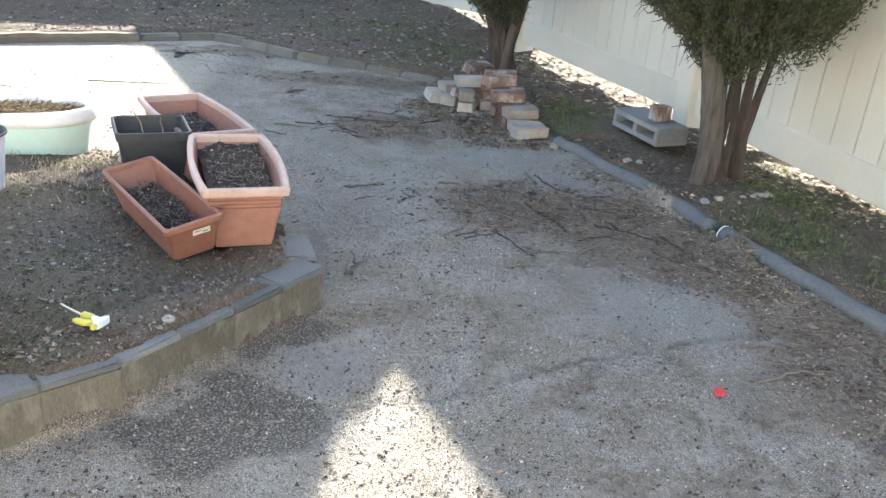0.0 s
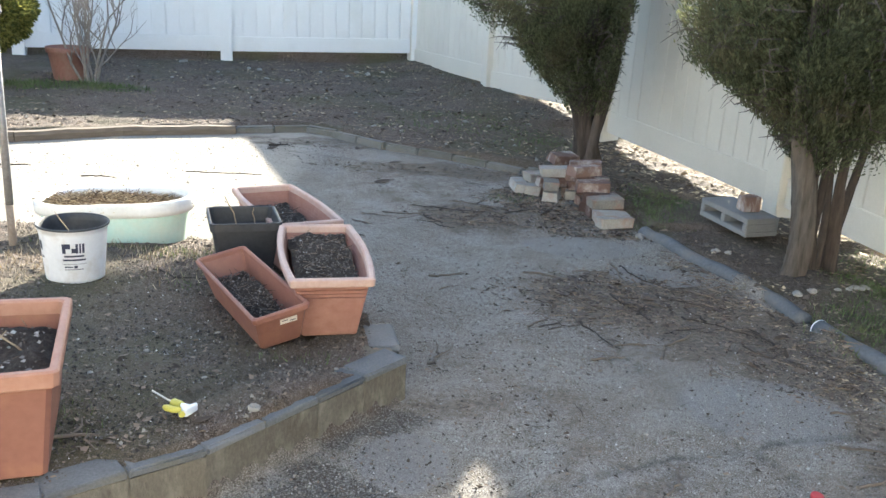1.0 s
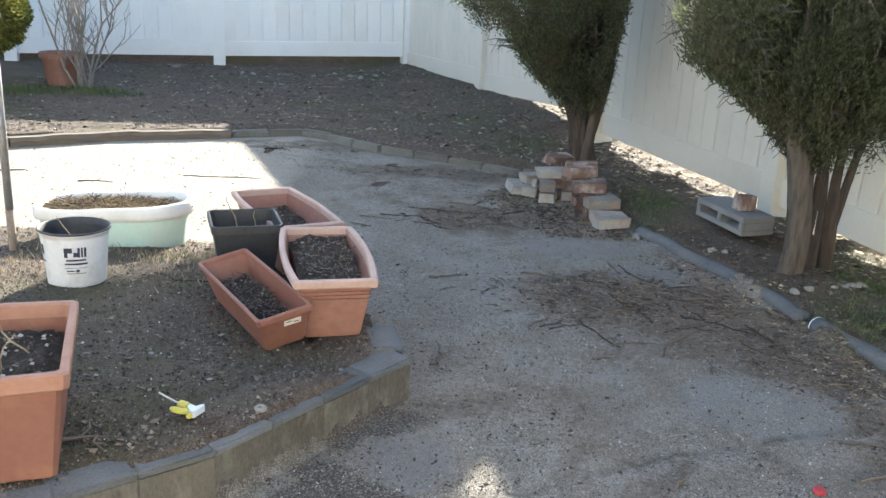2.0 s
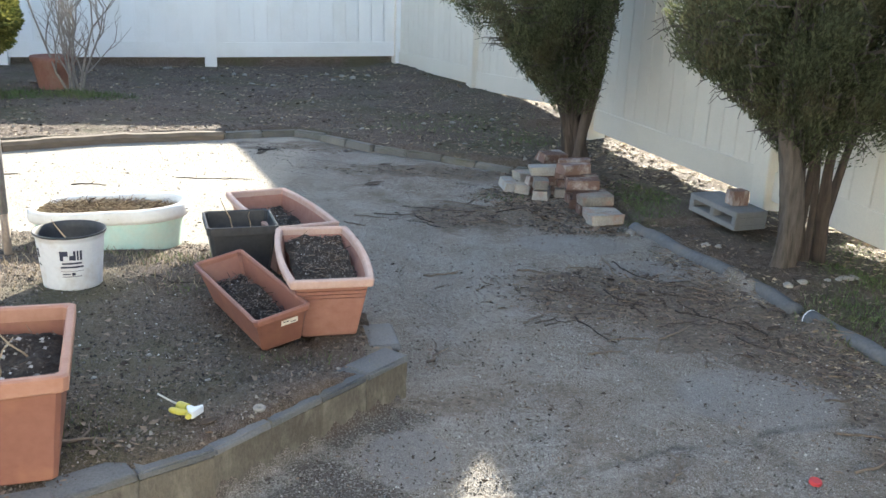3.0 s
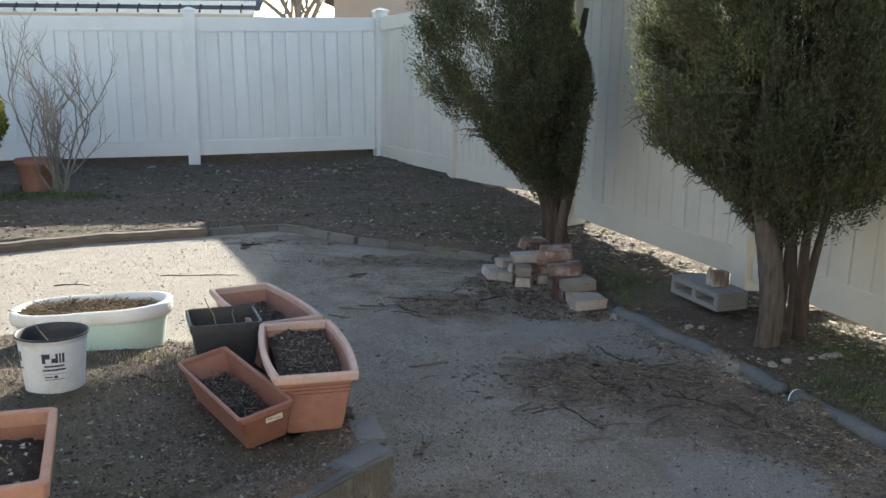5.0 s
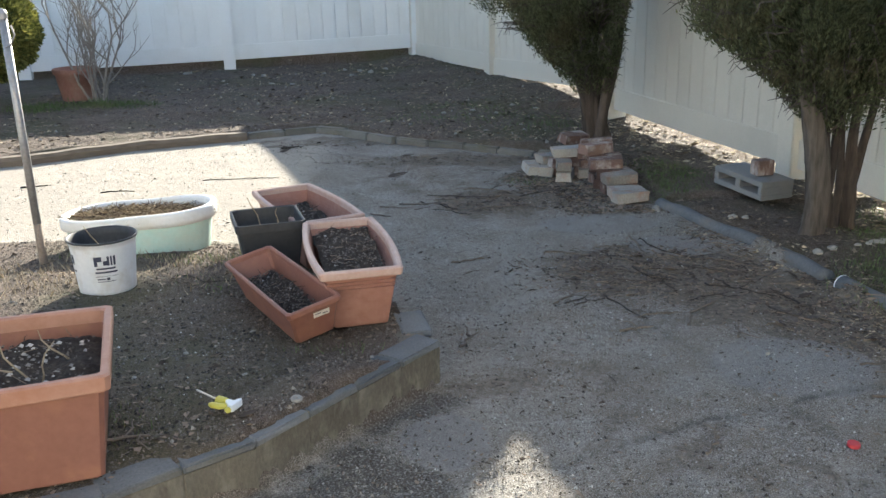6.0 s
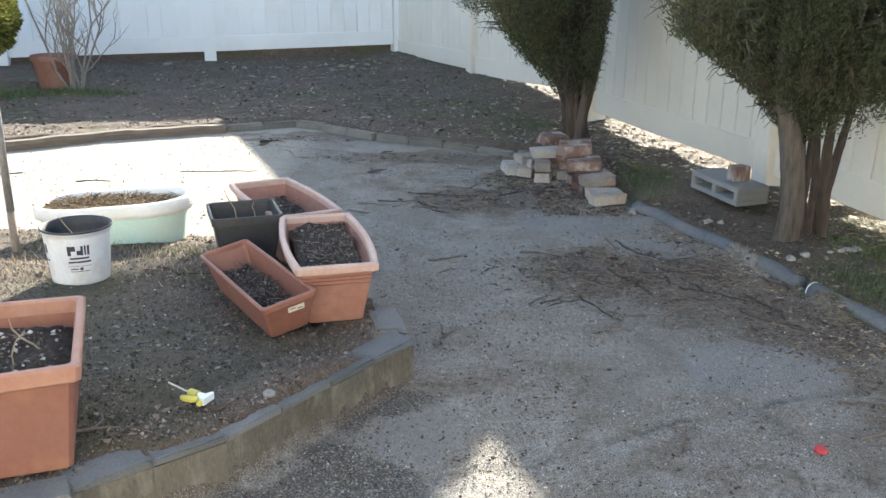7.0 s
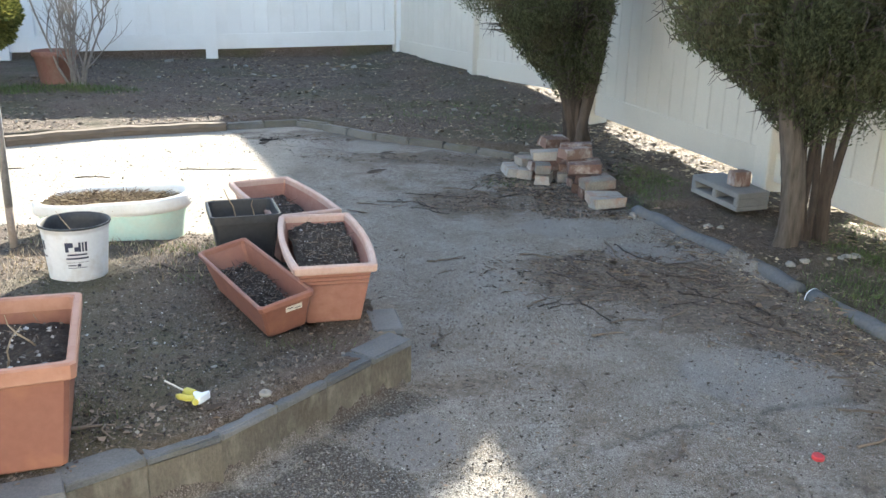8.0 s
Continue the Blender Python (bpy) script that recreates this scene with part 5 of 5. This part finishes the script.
TWIGS = [([(0.545, 4.235), (0.552, 4.11), (0.558, 3.995)], 0.007), ([(0.79, 3.315), (0.83, 3.44), (0.93, 3.55), (0.995, 3.615)], 0.007), ([(0.525, 3.64), (0.58, 3.53), (0.655, 3.395)], 0.006),
         ([(0.96, 3.78), (1.08, 3.73), (1.23, 3.61)], 0.006), ([(-0.125, 4.10), (-0.04, 4.12), (0.025, 4.165)], 0.007), ([(0.52, 3.27), (0.59, 3.28), (0.662, 3.30)], 0.008),
         ([(0.30, 4.265), (0.41, 4.23), (0.52, 4.19), (0.68, 4.13)], 0.007), ([(0.74, 4.49), (0.77, 4.32), (0.79, 4.145)], 0.007), ([(0.78, 4.47), (0.86, 4.28), (0.97, 4.15), (1.12, 4.2)], 0.005),
         ([(0.30, 3.55), (0.37, 3.64), (0.43, 3.75)], 0.006), ([(0.36, 3.56), (0.45, 3.66)], 0.005), ([(-0.06, 3.12), (-0.03, 3.22), (-0.05, 3.32)], 0.007), ([(0.66, 2.35), (0.70, 2.43), (0.72, 2.52)], 0.006),
         ([(1.22, 2.47), (1.36, 2.55), (1.5, 2.56)], 0.007), ([(1.25, 2.72), (1.4, 2.70), (1.6, 2.75)], 0.006), ([(1.3, 2.95), (1.42, 2.98)], 0.006), ([(-0.62, 5.0), (-0.5, 4.93)], 0.006),
         ([(-0.58, 5.15), (-0.42, 5.12)], 0.005), ([(-0.68, 4.72), (-0.52, 4.70)], 0.006), ([(-2.06, 7.68), (-1.95, 7.55), (-1.84, 7.40)], 0.013), ([(-2.42, 5.6), (-2.3, 5.63), (-2.2, 5.61)], 0.005), ([(-1.85, 5.9), (-1.6, 5.93), (-1.35, 5.95)], 0.003),
         ([(-3.0, 5.75), (-2.85, 5.8)], 0.008), ([(-1.55, 6.95), (-1.42, 7.0)], 0.012), ([(0.96, 3.20), (0.985, 3.3)], 0.007), ([(-0.98, 2.14), (-0.86, 2.16)], 0.008), ([(-1.75, 3.02), (-1.62, 2.9)], 0.006),
         ([(0.0, 5.1), (0.2, 5.14), (0.36, 5.06)], 0.006), ([(-0.2, 5.4), (0.1, 5.34)], 0.006), ([(0.28, 6.0), (0.38, 5.7), (0.5, 5.5)], 0.006), ([(-1.22, 3.56), (-1.1, 3.47), (-0.98, 3.48), (-0.88, 3.62)], 0.004), ([(1.05, 4.15), (1.2, 4.05)], 0.006), ([(0.42, 4.0), (0.6, 3.86), (0.75, 3.82)], 0.005), ([(0.9, 4.05), (1.12, 3.92)], 0.005),
         ([(0.68, 4.02), (0.82, 3.72)], 0.005), ([(1.15, 3.5), (1.35, 3.3)], 0.006), ([(1.42, 3.1), (1.55, 3.2)], 0.005), ([(-0.1, 5.6), (0.15, 5.5)], 0.005), ([(0.12, 5.42), (0.3, 5.3)], 0.006), ([(-0.25, 5.2), (-0.12, 5.05)], 0.005)]
for k in range(34):  # more thin ones caught in the drift of litter
    a, n = RNG.uniform(0, 3.14), RNG.uniform(0.07, 0.24)
    x, y = RNG.gauss(0.95, 0.32), RNG.gauss(3.85, 0.26)
    if k % 3 == 0:
        x, y = RNG.gauss(0.05, 0.25), RNG.gauss(5.3, 0.2)
    c, d, b = math.cos(a) * n, math.sin(a) * n, RNG.uniform(-0.2, 0.2)
    TWIGS.append(([(x, y), (x + c * 0.5 - d * b, y + d * 0.5 + c * b), (x + c, y + d)], RNG.uniform(0.0035, 0.006)))
for k, (pts, rad) in enumerate(TWIGS):
    twig(pts, rad, "thick weathered stick lying on the ground" if rad > 0.0085 else "thin dry twig lying on the ground", (1, 2, 0, 1)[k % 4])


def stone(x, y, s, label="pale chipped stone lying on the ground"):
    bm = bmesh.new()
    s *= 0.68
    bmesh.ops.create_icosphere(bm, subdivisions=2, radius=s)
    r = random.Random(int(x * 1000 + y * 313))
    wide = r.uniform(0.95, 1.6)
    ph = r.uniform(0, 9)
    for v in bm.verts:
        k = 1 + 0.55 * noise.noise(v.co / s * 0.9 + Vector((ph, 0, 0))) + 0.22 * noise.noise(v.co / s * 2.3 + Vector((0, ph, 0)))
        v.co = Vector((v.co.x * k * wide, v.co.y * k, max(v.co.z, -0.5 * s) * k * 0.62))
    tagged(part("stone", bm, "pebble", m=pose(x, y, gz(x, y) + s * 0.25, r.uniform(-10, 10), r.uniform(-10, 10), r.uniform(0, 180))), label, "stone", "stones about the yard")


for x, y, s in ((0.512, 3.78, 0.017), (0.651, 2.709, 0.012), (0.561, 2.608, 0.011), (0.50, 2.66, 0.008), (0.93, 2.72, 0.010), (1.02, 3.05, 0.011), (1.24, 3.14, 0.009), (1.248, 4.494, 0.03), (1.19, 4.60, 0.02), (1.30, 4.68, 0.03),
                (1.36, 4.66, 0.027), (1.52, 4.05, 0.035), (1.60, 4.10, 0.028), (1.83, 4.18, 0.03), (1.78, 4.15, 0.022), (1.90, 4.25, 0.025), (1.72, 4.12, 0.02), (1.02, 4.70, 0.022), (1.10, 4.62, 0.018), (0.97, 5.02, 0.035),
                (0.72, 5.02, 0.016), (-0.33, 2.70, 0.012), (-0.95, 2.75, 0.013), (-0.78, 2.95, 0.010), (-1.05, 2.55, 0.011), (-0.72, 2.60, 0.009), (-2.35, 10.2, 0.03), (-2.1, 10.1, 0.03), (-1.5, 11.2, 0.05), (-1.7, 11.3, 0.04),
                (-1.35, 11.0, 0.05), (-1.2, 11.3, 0.04), (-1.55, 10.8, 0.035), (-1.9, 11.0, 0.03), (-2.6, 10.9, 0.05), (-2.75, 11.0, 0.035), (-3.6, 11.2, 0.06), (-2.95, 10.4, 0.03), (-0.1, 8.2, 0.035), (0.1, 8.0, 0.03), (0.25, 8.3, 0.035),
                (-0.35, 8.1, 0.03), (0.45, 8.15, 0.025), (-0.85, 7.7, 0.025), (-0.6, 7.55, 0.02), (0.3, 7.4, 0.02), (-1.1, 8.4, 0.025), (-1.6, 8.1, 0.02), (-3.3, 9.9, 0.03), (0.02, 7.2, 0.02), (-0.25, 3.55, 0.010), (0.30, 2.42, 0.009)):
    stone(x, y, s)


def flat_leaf(x, y, s, turn, tilt):
    bm = bmesh.new()
    pts = [(-1, 0), (-0.4, 0.38), (0.3, 0.3), (1, 0.05), (0.35, -0.28), (-0.45, -0.36)]
    ring_mesh(bm, [[(s * a, s * b, z + 0.25 * s * b * b / 0.14 * 0.3) for a, b in pts] for z in (0, 0.002)])
    tagged(part("leaf", bm, "litter", m=pose(x, y, gz(x, y) + 0.006, tilt, -tilt, turn)), "curled dry brown leaf on the path", "leaf", "fallen leaves")


for x, y, s, a, t in ((-0.565, 5.98, 0.075, 20, 8), (-1.50, 6.85, 0.06, 50, 10), (1.05, 4.98, 0.05, 40, 14), (-0.55, 6.6, 0.05, 10, 6), (1.3, 3.45, 0.03, 80, 15), (1.33, 3.62, 0.035, 20, 10), (1.36, 3.88, 0.03, 120, 14), (-0.62, 2.27, 0.03, 30, 10)):
    flat_leaf(x, y, s, a, t)


# ---- scattered stuff: litter, grit, grass ----
def scatter(name, mat, label, cat, count, region, small, large, kind_of, seed):
    """Many tiny pieces on the ground in one mesh. region(x, y) gives the chance that a spot is used."""
    rng = np.random.default_rng(seed)
    x0, x1, y0, y1, chance = region
    n = count * 6
    x, y = rng.uniform(x0, x1, n), y0 + (y1 - y0) * rng.random(n) ** 1.5
    ok = rng.random(n) < chance(x, y)
    x, y = x[ok][:count], y[ok][:count]
    n = len(x)
    z = ground_height(x, y)
    s = rng.uniform(small, large, n) * rng.uniform(0.5, 1.0, n)
    a = rng.uniform(0, 6.2832, n)
    c, d = np.cos(a), np.sin(a)
    if kind_of == "flake":
        loc = np.array([[-1, 0, 0.05], [0, 0.42, 0.22], [1, 0, 0.1], [0, -0.42, 0.0]])
        jit = rng.normal(0, 0.18, (n, 4, 3))
        faces0 = np.array([[0, 1, 2, 3]])
    elif kind_of == "lump":
        loc = np.array([[1, 0, -0.2], [-0.5, 0.85, -0.2], [-0.5, -0.85, -0.2], [0, 0, 0.75]])
        jit = rng.normal(0, 0.2, (n, 4, 3))
        faces0 = np.array([[0, 1, 3], [1, 2, 3], [2, 0, 3]])
    else:  # blade
        loc = np.array([[-0.07, 0, 0], [0.07, 0, 0], [0.25, 0.1, 1.0]])
        jit = np.zeros((n, 3, 3))
        jit[:, 2, :2] = rng.normal(0, 0.35, (n, 2))
        faces0 = np.array([[0, 1, 2]])
    k = len(loc)
    p = (loc[None] + jit) * s[:, None, None]
    v = np.empty_like(p)
    v[..., 0] = p[..., 0] * c[:, None] - p[..., 1] * d[:, None] + x[:, None]
    v[..., 1] = p[..., 0] * d[:, None] + p[..., 1] * c[:, None] + y[:, None]
    v[..., 2] = p[..., 2] + z[:, None] + 0.0015
    faces = (np.arange(n)[:, None, None] * k + faces0[None]).reshape(-1, faces0.shape[1])
    ob = mesh_from(name, v.reshape(-1, 3).tolist(), faces.tolist(), mat)
    return tagged(ob, label, cat, kind="stuff")


def spots_of(*blobs):
    def chance(x, y):
        out = np.zeros_like(x)
        for cx, cy, rx, ry, k in blobs:
            out = np.maximum(out, k * smooth01(1.2, 0.3, np.hypot((x - cx) / rx, (y - cy) / ry)))
        return out * (0.35 + 0.9 * value_noise(x, y, 0.13))
    return chance


LITTER = spots_of((0.85, 3.95, 0.75, 0.45, 0.9), (1.4, 3.45, 0.4, 0.5, 0.9), (1.7, 2.7, 0.4, 0.7, 0.6), (0.05, 5.25, 0.4, 0.3, 0.9), (0.55, 5.2, 0.35, 0.3, 0.8), (-0.2, 6.45, 0.9, 0.22, 0.6), (0.4, 5.8, 0.4, 0.3, 0.9),
                  (-0.28, 3.15, 0.12, 0.2, 0.5), (0.35, 2.85, 0.35, 0.2, 0.06), (1.2, 4.4, 0.25, 0.5, 0.7), (-1.3, 7.1, 0.6, 0.2, 0.4))
scatter("leaf_litter", "litter", "brown leaf and bark litter strewn on the path", "litter", 12000, (-1.6, 2.3, 2.0, 7.4, LITTER), 0.004, 0.015, "flake", 61)
scatter("twig_bits", "twig", "short broken twig bits on the path", "litter", 2600, (-1.6, 2.3, 2.0, 7.4, LITTER), 0.012, 0.035, "flake", 62)
BED_ONLY = lambda x, y: smooth01(0.0, 0.12, poly_distance(x, y, BED)) * (y < 4.6) * (0.3 + 0.8 * value_noise(x, y, 0.2))
scatter("soil_crumbs", "clod", "dark soil crumbs and grit on the bed", "soil", 12000, (-2.4, 0.0, 1.5, 4.7, BED_ONLY), 0.002, 0.008, "lump", 63)
scatter("bed_flecks", "pebble", "pale stone flecks strewn over the bed", "gravel", 420, (-2.4, 0.0, 1.7, 4.7, BED_ONLY), 0.003, 0.010, "lump", 64)
FAR_ONLY = lambda x, y: smooth01(0.0, 0.15, poly_distance(x, y, BACK_BED)) * (0.15 + 0.9 * value_noise(x, y, 0.5))
scatter("bed_stones", "pebble", "pale leaves and stone flecks on the back bed", "gravel", 480, (-4.6, 1.2, 6.4, 12.0, FAR_ONLY), 0.008, 0.026, "lump", 65)
scatter("bed_litter", "litter", "brown leaf litter over the back bed", "litter", 7500, (-4.6, 1.4, 5.6, 12.0, FAR_ONLY), 0.012, 0.035, "flake", 66)
ON_PATH = lambda x, y: (poly_distance(x, y, BED) < -0.02) * (poly_distance(x, y, BACK_BED) < -0.02) * (poly_distance(x, y, RIGHT_BED) < 0) * (0.2 + 0.9 * value_noise(x, y, 0.25))
scatter("grit", "pebble", "fine pale grit lying on the path", "gravel", 5200, (-1.3, 2.0, 1.6, 6.5, ON_PATH), 0.002, 0.0065, "lump", 67)
scatter("path_crumbs", "clod", "dark crumbs and bits lying on the path", "litter", 4200, (-3.2, 2.0, 1.6, 7.3, ON_PATH), 0.002, 0.009, "lump", 68)
scatter("grit", "pebble", "coarse broken grit beside the kerb", "gravel", 1600, (-0.8, 0.1, 1.7, 2.7, spots_of((-0.34, 2.25, 0.22, 0.25, 1.0))), 0.003, 0.008, "lump", 69)
RIGHT_ONLY = lambda x, y: smooth01(0.0, 0.12, poly_distance(x, y, RIGHT_BED)) * (0.2 + 0.9 * value_noise(x, y, 0.3))
scatter("bed_litter", "litter", "brown leaves and bark under the evergreens", "litter", 2600, (0.9, 2.8, 2.4, 6.5, RIGHT_ONLY), 0.008, 0.025, "flake", 70)
STRIP = lambda x, y: smooth01(0.42, 0.1, line_distance(x, y, FENCE_RIGHT)) * (y > 3) * (y < 8)
scatter("bed_litter", "straw", "dry pale leaves along the fence foot", "litter", 2200, (0.6, 2.9, 3.4, 8.0, STRIP), 0.012, 0.035, "flake", 71)
GRASS = spots_of((1.12, 5.55, 0.28, 0.55, 1.0), (1.72, 3.72, 0.32, 0.35, 1.0), (2.0, 4.3, 0.3, 0.4, 0.8), (-3.55, 8.85, 0.55, 0.3, 1.0), (-4.2, 8.6, 0.4, 0.25, 0.9), (-0.1, 8.0, 0.8, 0.7, 0.6), (0.45, 7.6, 0.4, 0.7, 0.7),
                 (0.30, 5.72, 0.2, 0.14, 0.8), (-1.15, 3.85, 0.28, 0.16, 0.6), (-1.5, 3.95, 0.4, 0.07, 0.8), (-1.05, 3.45, 0.25, 0.2, 0.15), (-0.98, 2.25, 0.1, 0.15, 0.5), (-0.45, 2.78, 0.2, 0.06, 0.5), (2.1, 5.0, 0.2, 0.4, 0.8))
scatter("grass", "grass", "sparse short green grass growing in tufts", "grass", 42000, (-4.6, 2.6, 2.0, 9.6, GRASS), 0.014, 0.04, "blade", 72)
scatter("dry_grass", "straw", "sparse dry straw-coloured grass on the bed", "grass", 3600, (-2.6, -0.4, 2.4, 4.7, spots_of((-1.2, 3.85, 0.35, 0.2, 1.0), (-1.9, 3.6, 0.5, 0.35, 0.9), (-1.5, 3.95, 0.45, 0.1, 0.9), (-1.1, 3.5, 0.2, 0.2, 0.4))), 0.015, 0.045, "blade", 73)


def needles(count, chance, box_of, seed):
    """Fallen needles and stems lying in drifts, in one mesh."""
    rng = np.random.default_rng(seed)
    x0, x1, y0, y1 = box_of
    x, y = rng.uniform(x0, x1, count * 8), rng.uniform(y0, y1, count * 8)
    ok = rng.random(len(x)) < chance(x, y)
    x, y = x[ok][:count], y[ok][:count]
    n = len(x)
    pts = iter(zip(x.tolist(), y.tolist(), (ground_height(x, y) + 0.004).tolist()))
    spot = lambda: next(pts)
    ob = straws(None, "needle_litter", "litter", n, spot, 0.02, 0.075, 0.12, 0.002)
    tagged(ob, "thin brown stems and needles strewn in drifts", "litter", kind="stuff")


needles(1000, LITTER, (-1.2, 2.0, 2.2, 6.6), 81)
scatter("grass", "grass", "green grass tufts round the bare shrub", "grass", 1300, (-4.9, -3.0, 8.3, 9.4, spots_of((-3.65, 8.85, 0.5, 0.25, 1.0), (-4.25, 8.7, 0.45, 0.25, 1.0))), 0.03, 0.08, "blade", 91)
scatter("grass", "grass", "green grass and weeds beside the evergreens", "grass", 3600, (1.4, 2.6, 2.6, 5.2, spots_of((1.8, 3.65, 0.3, 0.5, 1.0), (2.05, 4.25, 0.3, 0.45, 0.8), (2.1, 3.2, 0.35, 0.5, 0.9))), 0.014, 0.04, "blade", 92)
scatter("grass", "grass", "green grass between brick heap and fence", "grass", 2600, (0.8, 1.6, 4.9, 6.4, spots_of((1.13, 5.6, 0.25, 0.5, 1.0))), 0.01, 0.028, "blade", 93)
scatter("bed_flecks", "straw", "pale dry leaf flecks strewn on the back bed", "litter", 1700, (-4.4, 1.2, 6.8, 12.0, FAR_ONLY), 0.01, 0.03, "flake", 94)
scatter("grit", "pebble", "fine pale grit on the near concrete", "gravel", 9000, (-0.7, 1.9, 1.7, 3.6, ON_PATH), 0.0012, 0.0042, "lump", 95)
scatter("path_crumbs", "potting", "fine dark crumbs on the near concrete", "litter", 7000, (-0.7, 1.9, 1.7, 3.8, ON_PATH), 0.0012, 0.0045, "lump", 96)
HEAP = spots_of((0.45, 5.6, 0.3, 0.22, 1.0), (0.62, 5.35, 0.22, 0.2, 1.0), (0.3, 5.85, 0.2, 0.2, 0.9), (0.8, 5.05, 0.35, 0.1, 0.7))
scatter("leaf_litter", "litter", "dry leaves and rubble round the brick heap", "litter", 1500, (0.0, 1.3, 4.9, 6.2, HEAP), 0.012, 0.035, "flake", 97)
scatter("rubble", "pebble", "mortar crumbs round the brick heap", "gravel", 260, (0.0, 1.3, 4.9, 6.2, HEAP), 0.006, 0.022, "lump", 98)
scatter("soil_crumbs", "clod", "lumpy dark clods and bark bits on the bed", "soil", 9000, (-2.4, 0.0, 1.7, 4.7, BED_ONLY), 0.003, 0.009, "lump", 101)
scatter("bed_litter", "litter", "small dry leaf bits strewn over the bed", "litter", 4200, (-2.4, 0.0, 1.7, 4.7, BED_ONLY), 0.006, 0.02, "flake", 102)
scatter("leaf_litter", "litter", "small leaf and bark bits scattered on the path", "litter", 5200, (-1.6, 2.1, 1.8, 7.3, ON_PATH), 0.004, 0.014, "flake", 103)
scatter("grit", "perlite", "pale stone chips scattered on the path", "gravel", 2600, (-1.2, 2.0, 1.7, 5.5, ON_PATH), 0.002, 0.0065, "lump", 104)
scatter("bed_flecks", "straw", "pale leaf scraps strewn along the back fence", "litter", 150, (-3.2, -0.4, 9.5, 12.2, spots_of((-1.5, 11.3, 0.7, 0.8, 1.0), (-2.6, 10.9, 0.8, 0.8, 0.5))), 0.02, 0.05, "flake", 106)
scatter("bed_flecks", "perlite", "pale chips strewn over the bed", "gravel", 900, (-2.4, 0.0, 1.7, 4.7, BED_ONLY), 0.002, 0.0065, "lump", 107)
scatter("leaf_litter", "straw", "pale dry leaf scraps along the sunken pipe", "litter", 700, (0.8, 2.0, 2.6, 5.2, spots_of((1.35, 4.0, 0.18, 0.5, 1.0), (1.15, 4.6, 0.15, 0.3, 0.8), (1.5, 3.4, 0.2, 0.5, 0.8), (0.8, 5.0, 0.25, 0.12, 0.8))), 0.008, 0.022, "flake", 108)
scatter("twig_bits", "litter", "broken bark and stem bits in the litter drift", "litter", 1200, (-0.6, 2.3, 2.2, 6.0, LITTER), 0.008, 0.024, "flake", 109)
